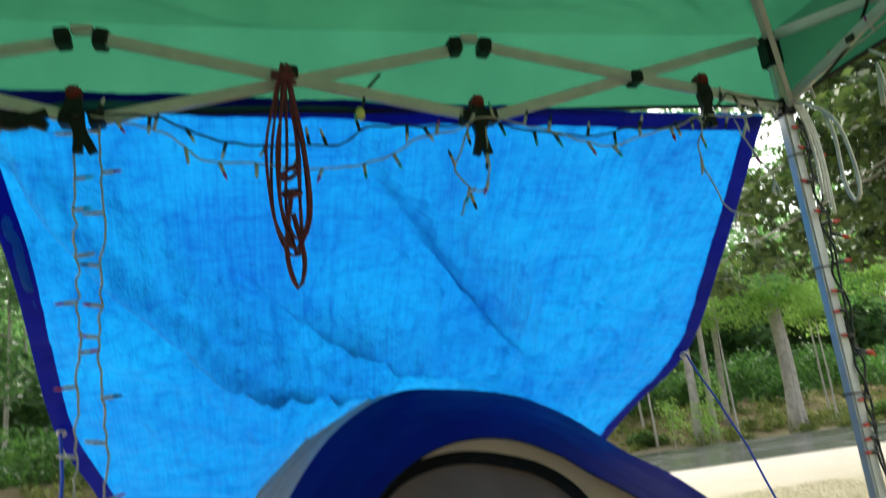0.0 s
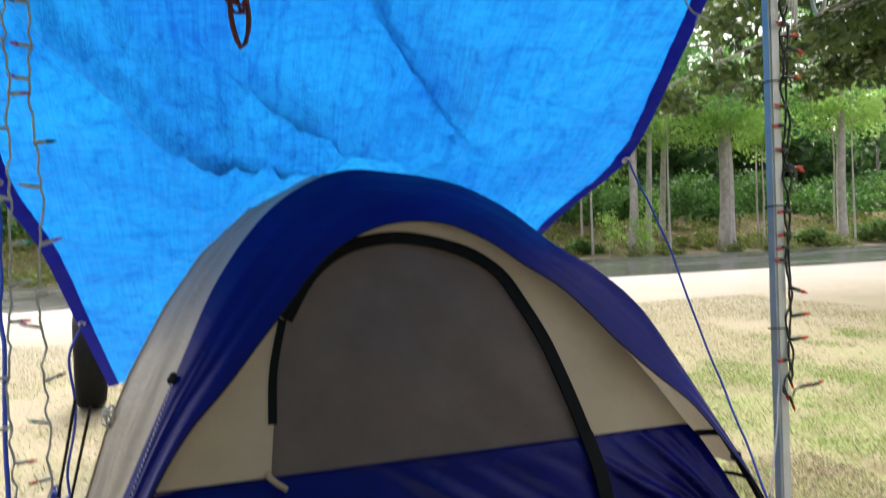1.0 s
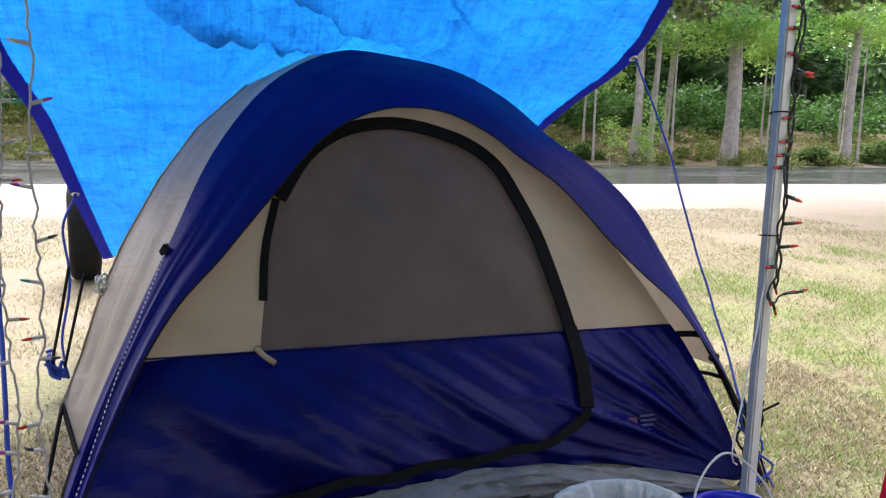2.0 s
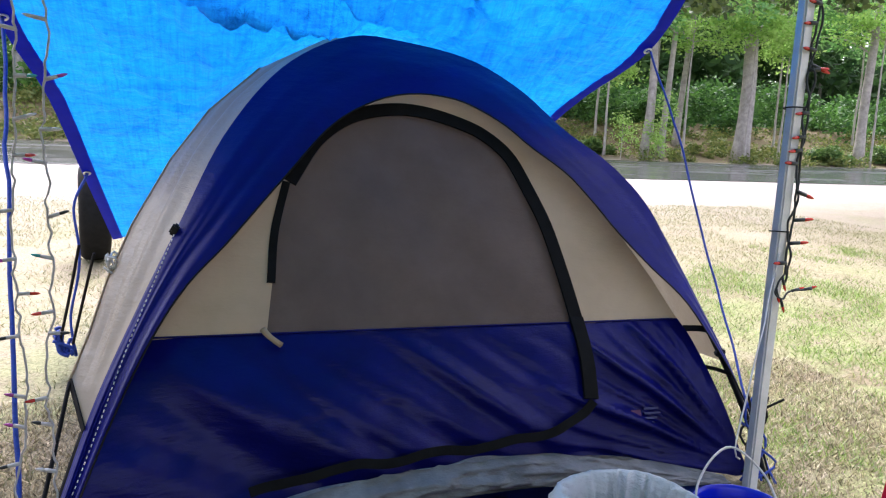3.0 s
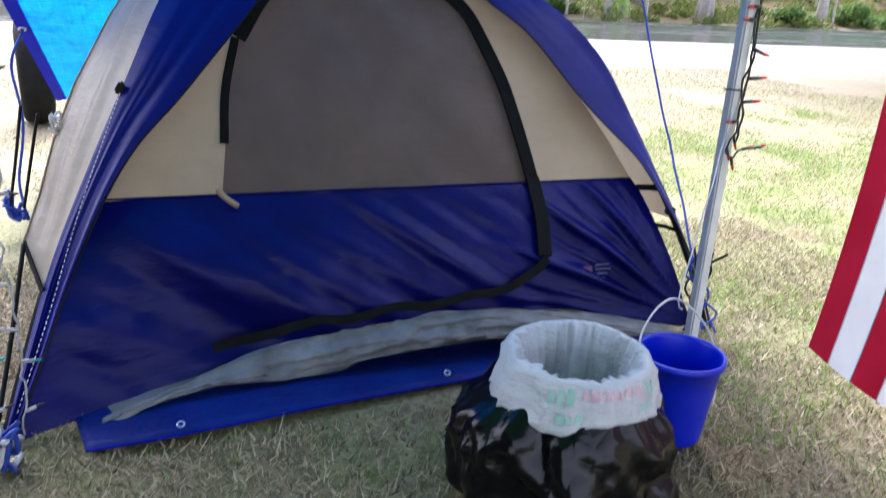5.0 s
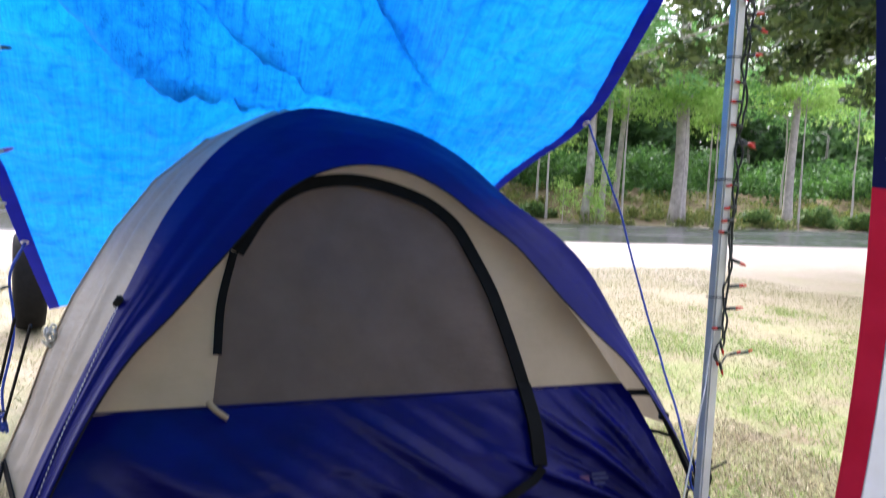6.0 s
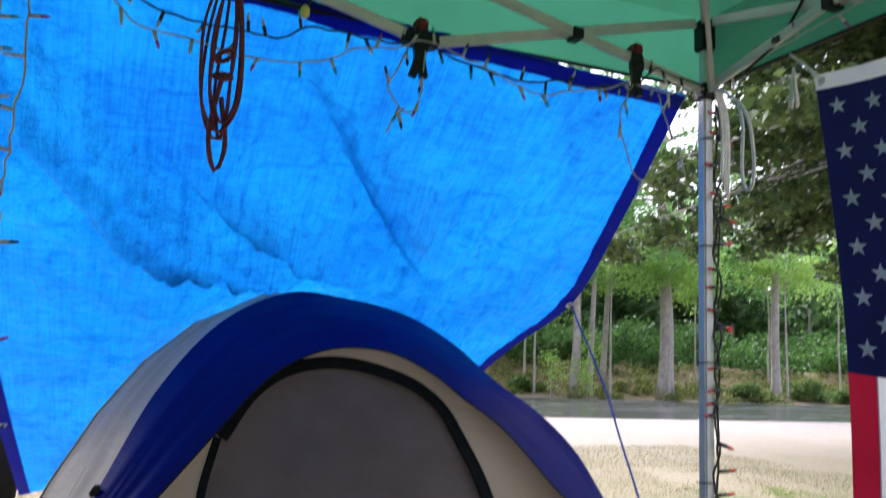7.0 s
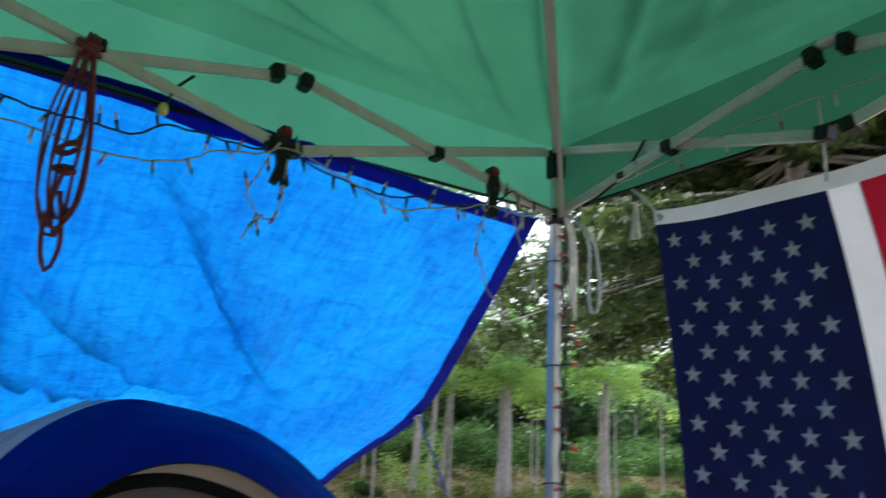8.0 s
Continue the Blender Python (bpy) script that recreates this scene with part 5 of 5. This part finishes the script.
# ---- flag ----
def build_flag():
    f = thing("flag", "stars and stripes flag hung by its header from the canopy side", "flag", "", (0, 0, 0))
    hoist, fly_len = 0.92, 1.68

    def at(s, d, off=0.0):
        """Place on the cloth: s along the header, d down from it."""
        w = 0.012 * math.sin(6.5 * s + 1.5 * d) * min(1, d * 1.5) + 0.008 * math.sin(13 * s - 2 * d)
        y = -0.405 - s * 0.985 - (0.165 * d - 0.09 * d * d) - 0.07 * s * d
        z = 1.885 - 0.035 * math.sin(math.pi * min(1, s / 0.95)) - d
        return (0.0 + w - off, y, z)

    def piece(name, s0, s1, d0, d1, material, label, off=0.0):
        ns, nd = max(3, int((s1 - s0) / 0.02) + 1), max(3, int((d1 - d0) / 0.03) + 1)
        return sheet(name, [[at(s, d, off) for s in np.linspace(s0, s1, ns)] for d in np.linspace(d0, d1, nd)], material, f, label)

    piece("header", 0, hoist, 0, 0.042, M_HEADER, "white canvas header")
    w = hoist / 13
    deep = 0.042 + 0.715
    piece("canton", 0, 7 * w, 0.042, deep, M_FNAVY, "navy blue canton")
    for i in range(13):
        piece("stripe", i * w, (i + 1) * w, deep if i < 7 else 0.042, fly_len, M_FWHITE if i % 2 else M_FRED, "white stripe" if i % 2 else "red stripe")
    for i in range(1, 13):
        a = [np.array(at(i * w, d, 0.002)) for d in np.linspace(deep if i <= 7 else 0.042, fly_len, 40)]
        tube("stitch_line", a, 0.0015, M_HEADER, f, "", 4)
    for r in range(9):
        for k in range(6 if r % 2 == 0 else 5):
            s = 0.053 + 0.0475 * r
            d = 0.092 + 0.036 * s + 0.1205 * (k + (0.0 if r % 2 == 0 else 0.5))
            ca, pts = 0.0, []
            for j in range(10):
                u = math.pi / 2 + j * math.pi / 5
                rad = 0.0245 if j % 2 == 0 else 0.0098
                pts.append(at(s + rad * math.cos(u), d - rad * math.sin(u), 0.0025))
            me = mesh("star", pts + [at(s, d, 0.0035)], [(10, (j + 1) % 10, j) for j in range(10)], M_STAR, False)
            obj("star", me, f)
    for s in (0.02, hoist - 0.02):
        p = at(s, 0.02, 0.003)
        ring("grommet", p, (1, 0, 0), 0.009, 0.003, M_METAL, f, "brass grommet")
    tube("tie", spline([at(0.02, 0.02), (0.0, -0.38, 1.92), (0.0, -0.33, 1.97)], 10), 0.004, M_WHITECORD, f, "white tie cord", 6)
    for s in (0.5, 0.9):
        p = at(s, 0.02)
        tube("tie", spline([p, (0.005, p[1], p[2] + 0.06), (0.0, p[1], 2.03)], 8), 0.003, M_WHITECORD, f, "white tie cord", 6)


build_flag()


# ---- rubbish bag and bucket ----
def build_rubbish_bag():
    b = thing("rubbish_bin", "bin wrapped in black rubbish bag with white plastic carrier liner", "bin", "", (-0.738, -0.52, 0))

    def drape(u, k, r, z):
        """Film hanging in long folds, pulled out to one side, with sharp pinched creases."""
        x, y = math.cos(u), math.sin(u)
        body = min(1.0, z / 0.03) * min(1.0, max(0.0, (0.30 - z) / 0.08))
        hang = (1 - abs(wave(x * 2.1, y * 2.1, z * 1.6, 1.0, 4.0))) ** 3
        slant = (1 - abs(wave(x * 2.6 + z * 4, y * 2.6 - z * 3, z * 5.0, 1.0, 8.0))) ** 4
        small = (1 - abs(wave(x * 5.0, y * 5.0, z * 17, 1.0, 12.0))) ** 5
        n = 0.028 * hang - 0.026 * slant + 0.010 * small + 0.020 * wave(x * 1.5, y * 1.5, z * 6, 1.6, 2.0)
        n += 0.050 * max(0.0, math.cos(u - 3.2)) ** 2 * math.sin(math.pi * min(1, z / 0.30))
        n += 0.014 * max(0.0, math.cos(u + 1.4)) ** 2 * (1 - z / 0.30)
        return r + n * body, max(0.004, z + 0.018 * body * wave(x * 3, y * 3, z * 5, 1.0, 6.0))

    shape = [(0.02, 0.006), (0.13, 0.005), (0.200, 0.006), (0.228, 0.014), (0.240, 0.035), (0.244, 0.07), (0.242, 0.11), (0.234, 0.15), (0.222, 0.19), (0.206, 0.225), (0.188, 0.26), (0.172, 0.29), (0.160, 0.305)]
    r, z = zip(*shape)
    at = np.linspace(0, len(shape) - 1, 46)
    prof = [(0.87 * float(np.interp(a, range(len(r)), r)), float(np.interp(a, range(len(z)), z))) for a in at]
    lathe("black_bag", prof, M_BAG, b, "shiny crumpled black rubbish bag", 130, drape)

    def film(u, k, r, z):
        x, y = math.cos(u), math.sin(u)
        out = k < 14
        pleat = (1 - abs(wave(x * 6, y * 6, z * 2.0, 1.0, 21.0))) ** 5
        cross = (1 - abs(wave(x * 3.5, y * 3.5, z * 15.0, 1.0, 33.0))) ** 6
        n = 0.010 * wave(x * 2.5, y * 2.5, z * 6, 1.5, 12.0) + (0.007 * pleat + 0.006 * cross if out else -0.022 * pleat - 0.010 * cross)
        n += 0.016 * max(0.0, math.cos(u - 3.35)) ** 6 if k < 8 else 0.0
        skirt = max(0.0, 1 - k / 9.0)
        dz = skirt * (0.016 * wave(x * 2.2, y * 2.2, 0, 1.0, 15.0) + 0.004 * wave(x * 6, y * 6, 0, 1.0, 5.0) + 0.016 * -y - 0.012 * -x) + 0.008 * wave(x * 1.4, y * 1.4, 0, 1.0, 25.0)
        return r + n * (0.35 if 12 <= k <= 15 else 1.0), z + dz

    shape = [(0.197, 0.238), (0.200, 0.241), (0.196, 0.256), (0.189, 0.275), (0.184, 0.294), (0.180, 0.312), (0.175, 0.328), (0.170, 0.336), (0.165, 0.337), (0.160, 0.330), (0.152, 0.305), (0.146, 0.26), (0.139, 0.21), (0.130, 0.15), (0.118, 0.11), (0.09, 0.09), (0.02, 0.085)]
    r, z = zip(*shape)
    at = np.linspace(0, len(shape) - 1, 33)
    prof = [(0.87 * float(np.interp(a, range(len(r)), r)), float(np.interp(a, range(len(z)), z))) for a in at]
    lathe("white_liner", prof, M_LINER, b, "white plastic carrier bag turned over the rim", 150, film)

    def on_film(u, k):
        i = int(k)
        (r0, z0), (r1, z1) = film(u, i, *prof[i]), film(u, i + 1, *prof[i + 1])
        rr, zz = r0 + (r1 - r0) * (k - i) + 0.0022, z0 + (z1 - z0) * (k - i)
        return (rr * math.cos(u), rr * math.sin(u), zz)

    def bars(material, label, a0, a1, k0, k1, n, seed):
        """Unreadable faded print as short bars lying on the film."""
        rng = random.Random(seed)
        for i in range(n):
            u = a0 + (a1 - a0) * i / n
            w = (a1 - a0) / n * rng.uniform(0.55, 0.9)
            lo = k0 + rng.uniform(0, 0.25) * (k1 - k0)
            hi = k1 - rng.uniform(0, 0.3) * (k1 - k0)
            sheet("print_bar", [[on_film(u + w * e, k) for e in np.linspace(0, 1, 4)] for k in np.linspace(lo, hi, 6)], material, b, label)

    bars(M_PRINT_G, "faded green print", -2.42, -2.10, 7.0, 12.0, 3, 1)
    bars(M_PRINT_G, "faded green print", -2.30, -1.98, 4.0, 6.5, 3, 2)
    bars(M_PRINT_R, "faded red print", -2.02, -1.20, 9.0, 12.5, 9, 3)
    bars(M_PRINT_G, "faded green print", -1.12, -0.86, 8.0, 12.0, 2, 4)
    bars(M_PRINT_G, "faded green print", -1.28, -1.06, 5.0, 7.5, 2, 5)


build_rubbish_bag()


def build_bucket():
    b = thing("bucket", "blue plastic bucket with wire handle", "bucket", "", (-0.375, -0.405, 0))
    prof = [(0.01, 0.006), (0.085, 0.004), (0.090, 0.012), (0.094, 0.05), (0.108, 0.17), (0.116, 0.235), (0.124, 0.237), (0.126, 0.246), (0.123, 0.254), (0.116, 0.255), (0.112, 0.245), (0.103, 0.16), (0.090, 0.03), (0.01, 0.024)]
    prof = [(r * 0.87, z * 0.90) for r, z in prof]
    lathe("body", prof, M_BUCKET, b, "royal blue plastic body", 48)
    tube("handle", spline([(-0.107, 0.01, 0.205), (-0.085, 0.05, 0.262), (-0.01, 0.095, 0.308), (0.055, 0.105, 0.317), (0.10, 0.05, 0.27), (0.107, -0.01, 0.205)], 30), 0.003, M_WHITECORD, b, "pale wire handle", 6)
    for e in (-1, 1):
        part("lug", box_data((0.02, 0.03, 0.025), 0.004), M_BUCKET, b, "", pose(0.108 * e, 0, 0.208))


build_bucket()


# ---- tyre behind the tarpaulin ----
def build_tyre():
    t = thing("tyre", "black rubber tyre standing on the grass", "tyre", "", (-2.24, 4.0, 0.335))
    t.rotation_euler = (0, 0, radians(8))
    v, f, n, m = [], [], 40, 12
    for i in range(n):
        u = 2 * math.pi * i / n
        for j in range(m):
            w = 2 * math.pi * j / m
            r = 0.245 + 0.09 * math.copysign(abs(math.cos(w)) ** 0.6, math.cos(w))
            v.append((0.10 * math.copysign(abs(math.sin(w)) ** 0.6, math.sin(w)), r * math.cos(u), r * math.sin(u)))
    for i in range(n):
        for j in range(m):
            f.append((i * m + j, i * m + (j + 1) % m, ((i + 1) % n) * m + (j + 1) % m, ((i + 1) % n) * m + j))
    obj("tread", mesh("tread", v, f, M_TYRE), t)
    disc = part("rim", box_data((0.05, 0.02, 0.02), 0.0), M_STEEL, t)
    bm = bmesh.new()
    bmesh.ops.create_cone(bm, cap_ends=True, segments=32, radius1=0.165, radius2=0.165, depth=0.08)
    bm.to_mesh(disc.data)
    bm.free()
    disc.rotation_euler = (0, radians(90), 0)


build_tyre()


# ---- grass blades ----
def blades(name, label, count, x0, x1, y0, y1, hi, material, keep, seed):
    rng = np.random.default_rng(seed)
    x, y = rng.uniform(x0, x1, count), rng.uniform(y0, y1, count)
    ok = np.array([keep(a, b) for a, b in zip(x, y)])
    x, y = x[ok], y[ok]
    n = len(x)
    u, h, w = rng.uniform(0, 2 * np.pi, n), hi * rng.uniform(0.35, 1.0, n), rng.uniform(0.0015, 0.0035, n)
    lean = rng.normal(0, 0.8, (n, 2)) * h[:, None]
    z = np.full(n, -0.006)
    a = np.stack([x - w * np.cos(u), y - w * np.sin(u), z], 1)
    b = np.stack([x + w * np.cos(u), y + w * np.sin(u), z], 1)
    c = np.stack([x + lean[:, 0], y + lean[:, 1], z + h], 1)
    v = np.stack([a, b, c], 1).reshape(-1, 3)
    me = bpy.data.meshes.new(name)
    me.vertices.add(3 * n)
    me.vertices.foreach_set("co", v.ravel())
    me.loops.add(3 * n)
    me.loops.foreach_set("vertex_index", np.arange(3 * n))
    me.polygons.add(n)
    me.polygons.foreach_set("loop_start", np.arange(0, 3 * n, 3))
    me.update(calc_edges=True)
    me.materials.append(material)
    tagged(new(name, me), label, "grass", kind="stuff")


def open_lawn(x, y):
    if -1.9 < x < 0.1 and 0.05 < y < 2.15:
        return False
    if -1.75 < x < 0.0 and -0.12 < y <= 0.05:
        return False
    return wave(x, y, 0, 0.9, 3.0) + 0.5 * wave(x, y, 0, 3.0, 5.0) + 0.5 * wave(x, y, 0, 50.0, 7.0) > -0.3


blades("dead_grass", "short dead grass and straw on trampled dirt", 150000, -3.2, 1.2, -1.7, 1.2, 0.023, M_STRAW, open_lawn, 1)
blades("lawn_grass", "patchy yellow-green lawn grass", 150000, -5.0, 6.5, 0.0, 8.0, 0.035, M_GRASS, lambda x, y: open_lawn(x, y) and (x > 0.1 or y > 1.6 or x < -2.0), 2)
blades("green_tufts", "fresh green grass tufts beside the canopy leg", 90000, -0.5, 5.0, -1.2, 4.4, 0.040, M_GREEN, lambda x, y: wave(x, y, 0, 1.6, 9.0) + 0.6 * wave(x, y, 0, 4.0, 2.0) + 0.5 * wave(x, y, 0, 60.0, 4.0) > -0.02 and wave(x, y, 0, 0.9, 5.0) + 0.5 * wave(x, y, 0, 40.0, 6.0) + 0.16 * y < 0.55 and open_lawn(x, y) and x + 0.35 * y > -0.45, 3)
blades("sparse_green_grass", "thin green grass growing through the straw", 8000, -3.2, 0.2, -1.7, 0.0, 0.030, M_GREEN, lambda x, y: wave(x, y, 0, 2.2, 19.0) > 0.08 and open_lawn(x, y), 4)
blades("straw_stalks", "loose pale straw stalks lying on the dirt", 3000, -2.6, 0.6, -1.3, 0.0, 0.045, M_STALK, open_lawn, 5)
